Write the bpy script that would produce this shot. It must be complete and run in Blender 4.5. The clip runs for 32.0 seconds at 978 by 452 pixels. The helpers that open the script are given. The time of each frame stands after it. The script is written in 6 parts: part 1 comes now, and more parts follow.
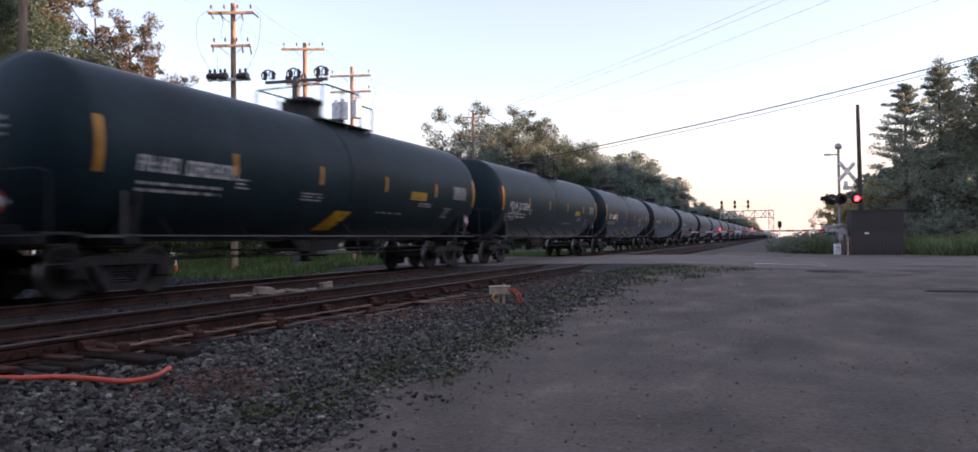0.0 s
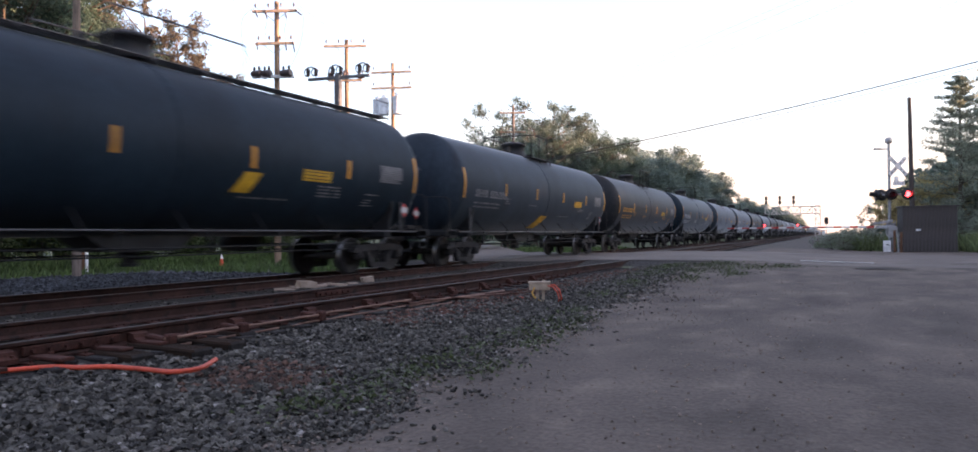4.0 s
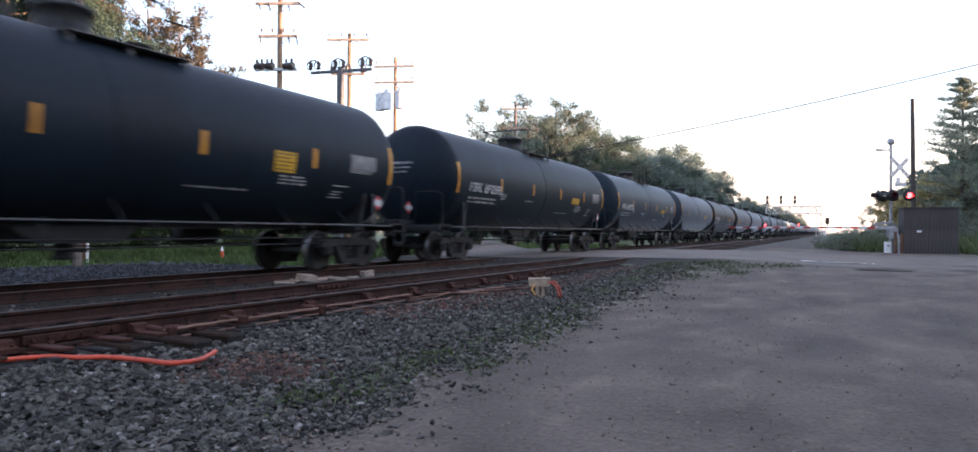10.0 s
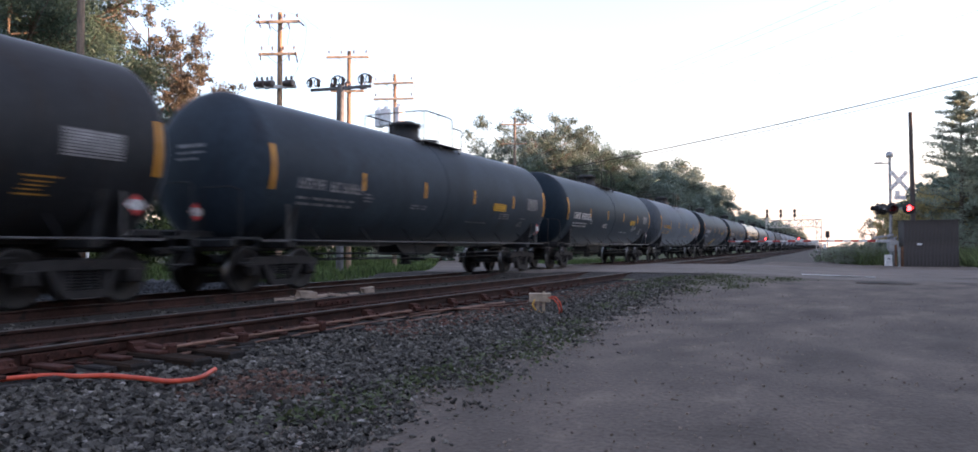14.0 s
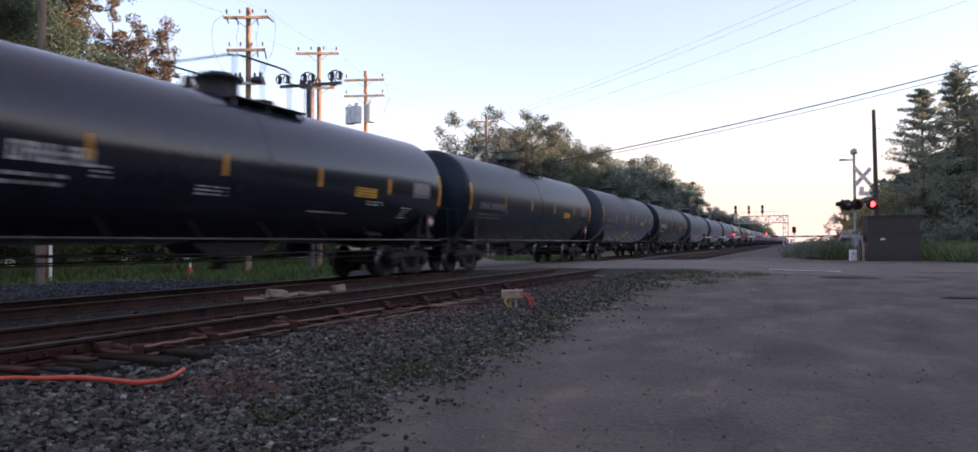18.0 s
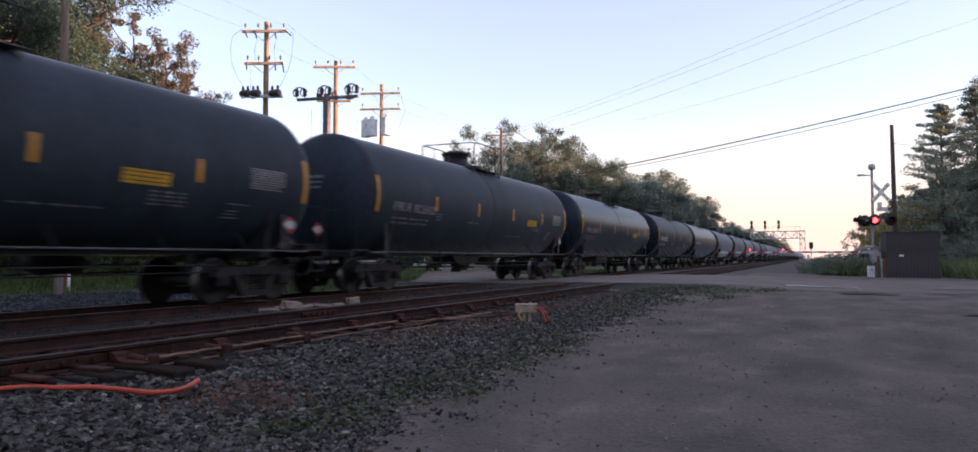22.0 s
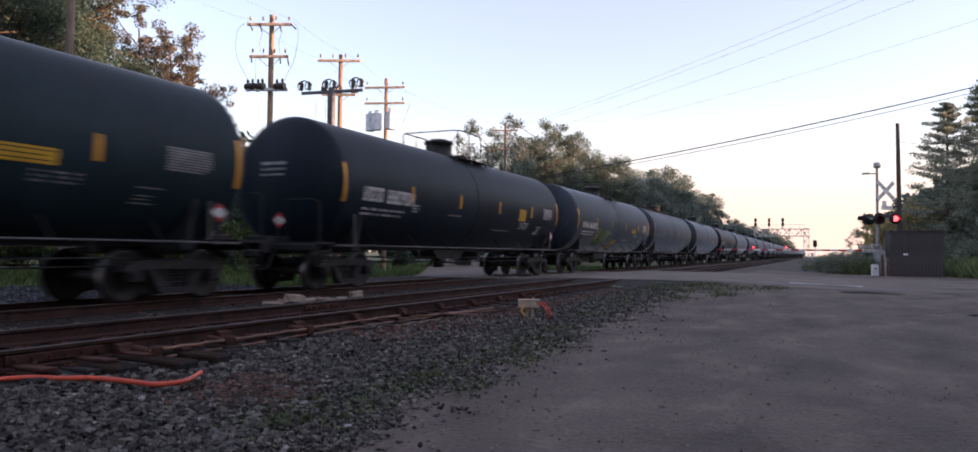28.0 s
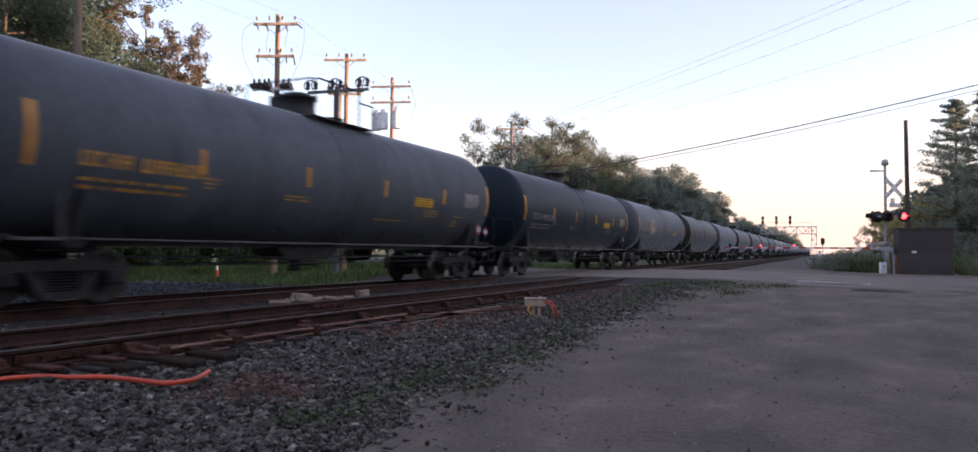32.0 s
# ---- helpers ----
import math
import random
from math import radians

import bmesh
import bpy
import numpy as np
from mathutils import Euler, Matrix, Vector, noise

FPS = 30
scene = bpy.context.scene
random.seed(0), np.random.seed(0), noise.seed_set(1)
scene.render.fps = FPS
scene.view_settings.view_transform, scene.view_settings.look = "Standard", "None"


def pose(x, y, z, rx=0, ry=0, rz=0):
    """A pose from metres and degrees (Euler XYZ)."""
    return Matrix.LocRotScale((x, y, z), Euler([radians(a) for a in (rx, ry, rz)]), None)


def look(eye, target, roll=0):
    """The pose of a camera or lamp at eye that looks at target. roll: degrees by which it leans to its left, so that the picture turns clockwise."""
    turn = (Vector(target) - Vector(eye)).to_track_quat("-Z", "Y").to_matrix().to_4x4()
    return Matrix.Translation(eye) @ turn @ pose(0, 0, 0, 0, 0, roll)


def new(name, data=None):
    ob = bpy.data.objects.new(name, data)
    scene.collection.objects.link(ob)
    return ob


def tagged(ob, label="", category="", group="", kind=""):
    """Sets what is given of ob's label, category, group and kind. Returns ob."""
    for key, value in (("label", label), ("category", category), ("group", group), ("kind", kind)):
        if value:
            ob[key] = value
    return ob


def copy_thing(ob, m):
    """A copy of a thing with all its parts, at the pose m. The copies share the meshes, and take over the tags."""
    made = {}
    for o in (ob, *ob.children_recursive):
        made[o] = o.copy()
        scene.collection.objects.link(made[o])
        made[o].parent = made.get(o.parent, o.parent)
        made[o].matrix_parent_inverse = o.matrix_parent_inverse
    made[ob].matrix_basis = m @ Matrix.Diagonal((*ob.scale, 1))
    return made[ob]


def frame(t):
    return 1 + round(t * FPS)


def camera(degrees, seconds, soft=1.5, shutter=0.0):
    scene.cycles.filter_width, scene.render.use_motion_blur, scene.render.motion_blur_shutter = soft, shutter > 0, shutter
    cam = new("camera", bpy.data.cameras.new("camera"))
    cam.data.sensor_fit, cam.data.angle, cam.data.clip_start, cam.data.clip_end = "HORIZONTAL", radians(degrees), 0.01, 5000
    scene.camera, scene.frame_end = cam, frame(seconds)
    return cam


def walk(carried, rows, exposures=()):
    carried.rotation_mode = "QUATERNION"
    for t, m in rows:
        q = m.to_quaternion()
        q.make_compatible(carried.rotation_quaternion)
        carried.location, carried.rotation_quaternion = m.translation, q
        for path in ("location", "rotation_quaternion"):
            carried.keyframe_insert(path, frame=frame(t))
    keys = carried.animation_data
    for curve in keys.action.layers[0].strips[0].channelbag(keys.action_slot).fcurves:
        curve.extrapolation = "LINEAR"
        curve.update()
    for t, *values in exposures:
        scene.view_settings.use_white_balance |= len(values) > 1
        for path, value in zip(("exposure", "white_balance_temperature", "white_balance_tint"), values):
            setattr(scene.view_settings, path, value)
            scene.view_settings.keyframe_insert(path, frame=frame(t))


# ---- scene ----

# ---- camera ----
cam = camera(67.2, 32.0, soft=1.65, shutter=0.25)
EYE = (0.0, 0.0, 1.15)
# seconds, yaw, pitch, roll in degrees
LOOKS = [
 (0.0, 21.83, 1.08, 0.68), (0.5, 22.04, 0.69, 0.39), (1.0, 22.98, 0.87, 0.52), (1.5, 23.36, 1.29, 0.32),
 (2.0, 23.77, 1.35, 0.52), (2.5, 23.61, 1.38, 0.52), (3.0, 24.36, 1.31, 0.52), (3.5, 24.94, 1.18, 0.53),
 (4.0, 24.91, 0.76, 0.48), (4.5, 24.61, 0.53, 0.44), (6.5, 24.21, 0.51, 0.41), (7.0, 24.85, 0.39, 0.07),
 (7.5, 24.84, 0.50, 0.29), (8.0, 25.41, 0.65, 0.11), (8.5, 25.23, 0.50, 0.12), (9.0, 25.30, 0.79, 0.13),
 (9.5, 25.14, 0.35, -0.12), (10.0, 24.96, 0.43, -0.29), (10.5, 24.99, 0.61, -0.07), (11.0, 25.00, 1.19, 0.20),
 (11.5, 24.99, 1.48, 0.26), (12.0, 25.27, 1.30, 0.11), (12.5, 25.35, 1.31, -0.10), (13.0, 25.04, 1.38, 0.05),
 (13.5, 24.92, 1.67, 0.11), (15.5, 25.23, 1.47, -0.12), (16.0, 24.86, 1.70, 0.05), (16.5, 24.63, 1.92, -0.07),
 (17.0, 24.48, 1.79, -0.07), (17.5, 23.37, 1.47, 0.17), (18.0, 22.80, 1.41, 0.39), (18.5, 21.77, 2.37, 0.27),
 (19.0, 22.59, 2.79, 0.76), (19.5, 23.42, 2.09, 0.76), (20.0, 23.47, 2.33, 0.57), (20.5, 23.77, 2.79, 0.76),
 (21.0, 22.63, 2.47, 0.92), (21.5, 23.57, 2.45, 0.19), (22.0, 23.90, 2.45, -0.04), (22.5, 23.94, 2.62, -0.15),
 (23.0, 24.42, 2.97, -0.40), (23.5, 24.25, 2.59, -0.27), (24.0, 23.90, 3.10, -0.42), (24.5, 23.83, 3.27, -0.49),
 (25.0, 23.70, 2.73, -0.54), (25.5, 24.09, 2.41, -0.58), (27.5, 23.84, 2.02, -0.51), (28.0, 24.15, 2.07, -0.56),
 (28.5, 24.26, 2.49, -0.49), (29.0, 24.67, 2.24, -0.39), (29.5, 24.59, 2.31, -0.30), (30.0, 24.69, 2.08, -0.19),
 (30.5, 24.97, 2.09, -0.31), (31.0, 24.83, 1.87, -0.53), (31.5, 24.91, 2.04, -0.51), (32.0, 24.65, 1.96, -0.42),
]
walk(cam, [(t, pose(*EYE, 90 + p, r, y)) for t, y, p, r in LOOKS],
     exposures=[(t, 2.50 + s, k - 340, n + 1) for t, s, k, n in ((0, 0.0, 8300, 26), (2.5, 0.05, 8300, 26), (4, 0.4, 8100, 23), (7, 0.66, 7900, 19), (10.5, 0.66, 7900, 19), (13, 0.5, 7900, 20), (16.5, 0.1, 8200, 25), (19, -0.12, 8100, 27), (25, -0.14, 8300, 27), (32, -0.02, 8400, 27))])

# ---- light ----
SUN_AZ, SUN_EL = radians(78), radians(5.5)      # clockwise from +Y, up from the horizon
world = bpy.data.worlds.new("dusk_sky")
scene.world = world
world.use_nodes = True
wn = world.node_tree.nodes
sky = wn.new("ShaderNodeTexSky")
sky.sky_type, sky.sun_disc = "NISHITA", False
sky.sun_elevation, sky.sun_rotation = SUN_EL, SUN_AZ
sky.air_density, sky.dust_density, sky.ozone_density = 0.9, 1.2, 2.6
wn["Background"].inputs["Strength"].default_value = 0.15
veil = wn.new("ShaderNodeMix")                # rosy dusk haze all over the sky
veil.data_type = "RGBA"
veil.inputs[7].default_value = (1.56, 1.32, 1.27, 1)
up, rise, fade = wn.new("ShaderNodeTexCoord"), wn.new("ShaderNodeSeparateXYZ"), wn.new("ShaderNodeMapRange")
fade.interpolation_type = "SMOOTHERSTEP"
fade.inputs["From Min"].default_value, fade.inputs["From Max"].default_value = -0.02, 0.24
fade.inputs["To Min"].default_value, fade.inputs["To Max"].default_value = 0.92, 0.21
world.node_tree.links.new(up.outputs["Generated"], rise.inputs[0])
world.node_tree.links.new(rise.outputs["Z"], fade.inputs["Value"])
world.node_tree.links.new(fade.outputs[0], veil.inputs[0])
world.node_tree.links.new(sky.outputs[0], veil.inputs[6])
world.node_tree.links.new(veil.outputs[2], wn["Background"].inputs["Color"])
sun_data = bpy.data.lights.new("sun", "SUN")
sun_data.energy, sun_data.angle, sun_data.color = 2.5, radians(0.6), (1.0, 0.65, 0.45)
sun = new("sun", sun_data)
sun.matrix_world = look((100 * math.sin(SUN_AZ), 100 * math.cos(SUN_AZ), 100 * math.tan(SUN_EL)), (0, 0, 0))


# ---- materials ----
def material(name, colour, rough=0.8, metal=0.0, dark=0.6, scale=3.0, fine=40.0, bump=0.15, spot=None, spots=0.55,
             emit=None, power=0.0, island=0.0, coords="Object", stretch=(1, 1, 1), coat=0.0, spec=0.5, thin=0.0, dust_haze=0.0):
    """Two scales of noise over a colour, a second colour in patches, fine relief."""
    m = bpy.data.materials.new(name)
    m.use_nodes = True
    t, lk = m.node_tree.nodes, m.node_tree.links
    b = t["Principled BSDF"]
    b.inputs["Roughness"].default_value, b.inputs["Metallic"].default_value = rough, metal
    b.inputs["Specular IOR Level"].default_value = spec
    # grazing sheen: dust on the paint, plus haze put onto far cars and leaves
    b.inputs["Sheen Weight"].default_value, b.inputs["Sheen Roughness"].default_value = dust_haze, 0.20
    b.inputs["Sheen Tint"].default_value = (0.85, 0.92, 1.0, 1)
    b.inputs["Coat Weight"].default_value = coat
    b.inputs["Coat Roughness"].default_value = 0.15
    co = t.new("ShaderNodeTexCoord")
    mp = t.new("ShaderNodeMapping")
    mp.inputs["Scale"].default_value = stretch
    lk.new(co.outputs[coords], mp.inputs["Vector"])

    def grain(size, detail):
        n = t.new("ShaderNodeTexNoise")
        n.inputs["Scale"].default_value, n.inputs["Detail"].default_value = size, detail
        lk.new(mp.outputs[0], n.inputs["Vector"])
        return n

    def mixed(kind, fac, a, c):
        x = t.new("ShaderNodeMix")
        x.data_type, x.blend_type = "RGBA", kind
        for key, v in ((0, fac), (6, a), (7, c)):
            if isinstance(v, (tuple, float, int)):
                x.inputs[key].default_value = v
            else:
                lk.new(v, x.inputs[key])
        return x.outputs[2]

    big, small = grain(scale, 4), grain(fine, 3)
    ramp = t.new("ShaderNodeMapRange")
    ramp.inputs["From Min"].default_value, ramp.inputs["From Max"].default_value = 0.3, 0.7
    ramp.inputs["To Min"].default_value, ramp.inputs["To Max"].default_value = dark, 1.25
    lk.new(big.outputs["Fac"], ramp.inputs["Value"])
    ramp2 = t.new("ShaderNodeMapRange")
    ramp2.inputs["From Min"].default_value, ramp2.inputs["From Max"].default_value = 0.3, 0.7
    ramp2.inputs["To Min"].default_value, ramp2.inputs["To Max"].default_value = (1 + dark) / 2, 1.15
    lk.new(small.outputs["Fac"], ramp2.inputs["Value"])
    col = (*colour, 1)
    if spot:
        sp = grain(scale * 2.3, 6)
        edge = t.new("ShaderNodeMapRange")
        edge.inputs["From Min"].default_value, edge.inputs["From Max"].default_value = spots, spots + 0.12
        lk.new(sp.outputs["Fac"], edge.inputs["Value"])
        col = mixed("MIX", edge.outputs[0], col, (*spot, 1))
    col = mixed("MULTIPLY", 1.0, col, ramp.outputs[0])
    col = mixed("MULTIPLY", 1.0, col, ramp2.outputs[0])
    if island:
        geo = t.new("ShaderNodeNewGeometry")
        r3 = t.new("ShaderNodeMapRange")
        r3.inputs["To Min"].default_value, r3.inputs["To Max"].default_value = 1 - island, 1 + island
        lk.new(geo.outputs["Random Per Island"], r3.inputs["Value"])
        col = mixed("MULTIPLY", 1.0, col, r3.outputs[0])
    lk.new(col, b.inputs["Base Color"])
    if bump:
        bp = t.new("ShaderNodeBump")
        bp.inputs["Strength"].default_value, bp.inputs["Distance"].default_value = bump, 0.02
        lk.new(small.outputs["Fac"], bp.inputs["Height"])
        lk.new(bp.outputs[0], b.inputs["Normal"])
    if thin:
        tl, mx = t.new("ShaderNodeBsdfTranslucent"), t.new("ShaderNodeMixShader")
        mx.inputs[0].default_value = thin
        lk.new(col, tl.inputs["Color"])
        lk.new(b.outputs[0], mx.inputs[1])
        lk.new(tl.outputs[0], mx.inputs[2])
        lk.new(mx.outputs[0], t["Material Output"].inputs["Surface"])
    if emit:
        b.inputs["Emission Color"].default_value = (*emit, 1)
        b.inputs["Emission Strength"].default_value = power
    return m


STREAK = (1, 1, 0.35)
PAINT = {
    "black": material("black_tank_paint", (0.0114, 0.0238, 0.0352), 0.55, dark=0.7, scale=0.8, fine=14, bump=0.03, spot=(0.0132, 0.0198, 0.0264), spots=0.6, stretch=STREAK, spec=0.15, dust_haze=0.5),
    "jet": material("jet_black_tank_paint", (0.0070, 0.0145, 0.0224), 0.52, dark=0.7, scale=0.8, fine=14, bump=0.03, spot=(0.0084, 0.0128, 0.0176), spots=0.6, stretch=STREAK, spec=0.15, dust_haze=0.26),
    "green": material("green_black_tank_paint", (0.0106, 0.0264, 0.0334), 0.55, dark=0.7, scale=0.8, fine=14, bump=0.03, spot=(0.0132, 0.0229, 0.0273), spots=0.6, stretch=STREAK, spec=0.15, dust_haze=0.5),
    "blue": material("weathered_blue_black_tank_paint", (0.026, 0.039, 0.052), 0.6, dark=0.7, scale=0.7, fine=14, bump=0.03, spot=(0.025, 0.031, 0.040), spots=0.58, stretch=STREAK, spec=0.15, dust_haze=0.7),
    "gloss": material("new_glossy_black_tank_paint", (0.010, 0.014, 0.023), 0.2, dark=0.85, scale=0.6, fine=10, bump=0.01, stretch=STREAK),
    "semi": material("semi_gloss_black_tank_paint", (0.0088, 0.0185, 0.0299), 0.36, dark=0.8, scale=0.7, fine=12, bump=0.02, stretch=STREAK, spec=0.2, dust_haze=0.3),
    "grey": material("dusty_grey_tank_paint", (0.066, 0.083, 0.100), 0.7, dark=0.72, scale=0.6, fine=10, bump=0.03, spot=(0.048, 0.060, 0.074), spots=0.57, stretch=STREAK, spec=0.3, dust_haze=0.6),
    "brown": material("brown_black_tank_paint", (0.027, 0.030, 0.034), 0.55, dark=0.65, scale=0.8, fine=14, bump=0.03, spot=(0.028, 0.026, 0.025), spots=0.56, stretch=STREAK, spec=0.15, dust_haze=0.5),
}
M_FRAME = material("grimy_black_steel", (0.026, 0.028, 0.031), 0.65, 0.1, 0.6, 4, 30, 0.1, (0.032, 0.03, 0.029), spec=0.3)
M_TRUCK = material("dusty_cast_steel", (0.029, 0.028, 0.029), 0.75, 0.2, 0.6, 5, 40, 0.2, (0.034, 0.030, 0.027), spec=0.3)
M_WHEEL = material("brown_wheel_steel", (0.018, 0.0165, 0.016), 0.7, 0.2, 0.6, 5, 40, 0.1)
M_TREAD = material("polished_wheel_tread", (0.2, 0.2, 0.2), 0.35, 1.0, 0.85, 5, 40, 0.02)
M_HANDRAIL = material("worn_grey_handrail_paint", (0.085, 0.085, 0.09), 0.5, 0.2, 0.6, 3, 30, 0.05)
M_YELLOW = material("yellow_reflective_tape", (0.60, 0.25, 0.02), 0.45, 0, 0.75, 3, 25, 0.02)
M_PANEL = material("yellow_stencil_panel", (0.55, 0.30, 0.02), 0.55, 0, 0.8, 4, 30, 0.02)
M_WHITE = material("faded_white_stencil_paint", (0.50, 0.50, 0.51), 0.6, 0, 0.6, 5, 30, 0.02)
M_DATA = material("grey_data_panel", (0.11, 0.11, 0.12), 0.6, 0, 0.5, 6, 40, 0.02)
M_FAINT = material("grimy_white_stencil_paint", (0.2, 0.2, 0.21), 0.6, 0, 0.5, 5, 30, 0.02)
M_GREYINK = material("grey_stencil_paint", (0.27, 0.27, 0.28), 0.6, 0, 0.5, 5, 30, 0.02)
M_ORANGE = material("orange_stencil_paint", (0.55, 0.26, 0.05), 0.6, 0, 0.6, 5, 30, 0.02)
M_RED = material("red_placard_ink", (0.55, 0.05, 0.05), 0.5, 0, 0.8, 5, 30, 0.02)
M_SPRAY = material("pale_spray_paint", (0.19, 0.205, 0.23), 0.5, 0, 0.45, 3, 20, 0.0)
M_SPRAYG = material("green_spray_paint", (0.13, 0.19, 0.08), 0.5, 0, 0.45, 3, 20, 0.0)
M_RAIL = material("rusty_rail_steel", (0.0546, 0.0246, 0.0185), 0.85, 0.1, 0.6, 3, 30, 0.25, (0.0246, 0.0158, 0.0132), spec=0.3)
M_RAILTOP = material("worn_rail_head", (0.22, 0.205, 0.20), 0.5, 1.0, 0.7, 2, 30, 0.03)
M_RAILDULL = material("dull_rail_head", (0.095, 0.080, 0.072), 0.62, 0.6, 0.7, 2, 30, 0.03)
M_RUST = material("red_rust", (0.0774, 0.0299, 0.0220), 0.9, 0.1, 0.55, 5, 40, 0.3, (0.0528, 0.0229, 0.0176), spec=0.3)
M_ROD = material("pale_rusty_rod", (0.24, 0.135, 0.10), 0.8, 0.2, 0.6, 3, 30, 0.2)
M_TIE = material("creosoted_timber", (0.0150, 0.0123, 0.0114), 0.95, 0, 0.5, 4, 30, 0.4, (0.0264, 0.0194, 0.0158), stretch=(0.4, 3, 3))
M_SHOULDER = material("blue_grey_gravel", (0.0458, 0.0528, 0.0598), 0.95, 0, 0.4, 5, 22, 1.0, (0.0968, 0.1056, 0.1144), 0.6, island=0.7)
M_RUSTTIE = material("rust_stained_timber", (0.040, 0.026, 0.019), 0.95, 0, 0.45, 4, 30, 0.6, (0.062, 0.032, 0.022), 0.6, stretch=(0.4, 3, 3), spec=0.1)
M_STONE = material("crushed_grey_stone", (0.0957, 0.0898, 0.0780), 0.9, 0, 0.6, 8, 60, 0.25, (0.0486, 0.0442, 0.0383), 0.5, island=0.85)
M_CLOD = material("rust_brown_stone", (0.115, 0.062, 0.046), 0.95, 0, 0.6, 8, 60, 0.25, (0.05, 0.036, 0.03), 0.5, island=0.5)
M_REDSTONE = material("rust_red_stone", (0.125, 0.052, 0.037), 0.95, 0, 0.6, 8, 60, 0.25, (0.07, 0.04, 0.032), 0.5, island=0.5)
# paler bed for the far stretches, where no loose stones are laid
M_BEDFAR = material("pale_ballast_bed", (0.0800, 0.0680, 0.0576), 0.95, 0, 0.5, 4, 25, 1.0, (0.1200, 0.1040, 0.0880), 0.55)
M_PALESTONE = material("pale_stone", (0.2560, 0.2400, 0.2240), 0.9, 0, 0.7, 8, 60, 0.2, island=0.4)
# dark dirt-filled bed; shade of the gaps between stones is also in the colour
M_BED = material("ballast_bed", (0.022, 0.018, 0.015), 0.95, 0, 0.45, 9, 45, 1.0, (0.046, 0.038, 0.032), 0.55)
M_PEBBLE = material("dusty_pebble", (0.2080, 0.1640, 0.1360), 0.95, 0, 0.7, 8, 60, 0.2, island=0.35)
M_LOT = material("compacted_gravel", (0.1216, 0.0960, 0.0784), 0.95, 0, 0.52, 1.0, 26, 1.0, (0.1600, 0.1264, 0.1024), 0.55, stretch=(1, 0.6, 1))
M_ROAD = material("worn_asphalt", (0.1320, 0.1096, 0.0928), 0.85, 0, 0.7, 0.5, 60, 0.3, (0.0960, 0.0800, 0.0688), 0.58)
M_PATCH = material("dark_asphalt_patch", (0.055, 0.047, 0.042), 0.9, 0, 0.7, 2, 50, 0.4)
M_LINE = material("road_paint", (0.78, 0.78, 0.76), 0.7, 0, 0.6, 3, 30, 0.05)
M_EARTH = material("grassy_earth", (0.075, 0.10, 0.042), 0.95, 0, 0.5, 0.6, 12, 0.6, (0.09, 0.09, 0.04), 0.6)
M_GRASS = material("grass_blades", (0.092, 0.150, 0.050), 0.7, 0, 0.6, 0.5, 6, 0.0, (0.115, 0.140, 0.048), 0.6, island=0.4, thin=0.5)
M_TALLGRASS = material("tall_seeding_grass", (0.17, 0.225, 0.105), 0.7, 0, 0.6, 0.5, 6, 0.0, (0.20, 0.20, 0.10), 0.6, island=0.4, thin=0.55)
M_WEED = material("weed_leaves", (0.0634, 0.0880, 0.0317), 0.7, 0, 0.6, 2, 10, 0.0, (0.0792, 0.0880, 0.0352), 0.6, island=0.4)
M_WOODPOLE = material("weathered_pole_timber", (0.27, 0.18, 0.125), 0.85, 0, 0.6, 3, 30, 0.3, stretch=(4, 4, 0.4))
M_ARM = material("pale_crossarm_timber", (0.5, 0.37, 0.27), 0.85, 0, 0.6, 3, 30, 0.3)
M_DARKPOLE = material("dark_pole_timber", (0.07, 0.055, 0.05), 0.85, 0, 0.6, 3, 30, 0.3, stretch=(4, 4, 0.4))
M_GREYPOLE = material("grey_weathered_timber", (0.17, 0.135, 0.115), 0.9, 0, 0.6, 3, 30, 0.3, stretch=(4, 4, 0.4))
M_POST = material("brown_timber_post", (0.17, 0.08, 0.045), 0.9, 0, 0.6, 3, 30, 0.3)
M_HEDGE = material("hedge_leaves", (0.0748, 0.1144, 0.0396), 0.65, 0, 0.6, 0.5, 5, 0.0, (0.1056, 0.1320, 0.0528), 0.58, island=0.35, thin=0.4)
M_GALV = material("galvanised_steel", (0.42, 0.43, 0.44), 0.45, 0.7, 0.75, 4, 30, 0.05)
M_ALU = material("aluminium_mast_paint", (0.33, 0.335, 0.345), 0.5, 0.5, 0.75, 4, 30, 0.05)
M_INSUL = material("brown_porcelain", (0.06, 0.045, 0.045), 0.3, 0, 0.8, 4, 20, 0.0)
M_WIRE = material("black_wire", (0.03, 0.03, 0.033), 0.6, 0.2, 0.8, 2, 20, 0.0)
M_TANKGREY = material("grey_transformer_paint", (0.72, 0.76, 0.80), 0.5, 0, 0.8, 4, 20, 0.02)
M_SHED = material("dark_brown_boards", (0.078, 0.068, 0.066), 0.85, 0, 0.55, 2.5, 25, 0.3, (0.08, 0.06, 0.05), stretch=(3, 3, 0.4))
M_SIGNW = material("white_sign_sheeting", (0.72, 0.72, 0.72), 0.45, 0, 0.85, 5, 30, 0.0)
M_SIGNB = material("black_sign_ink", (0.02, 0.02, 0.02), 0.6, 0, 0.9, 5, 30, 0.0)
M_GATER = material("red_gate_sheeting", (0.5, 0.03, 0.03), 0.45, 0, 0.85, 5, 30, 0.0)
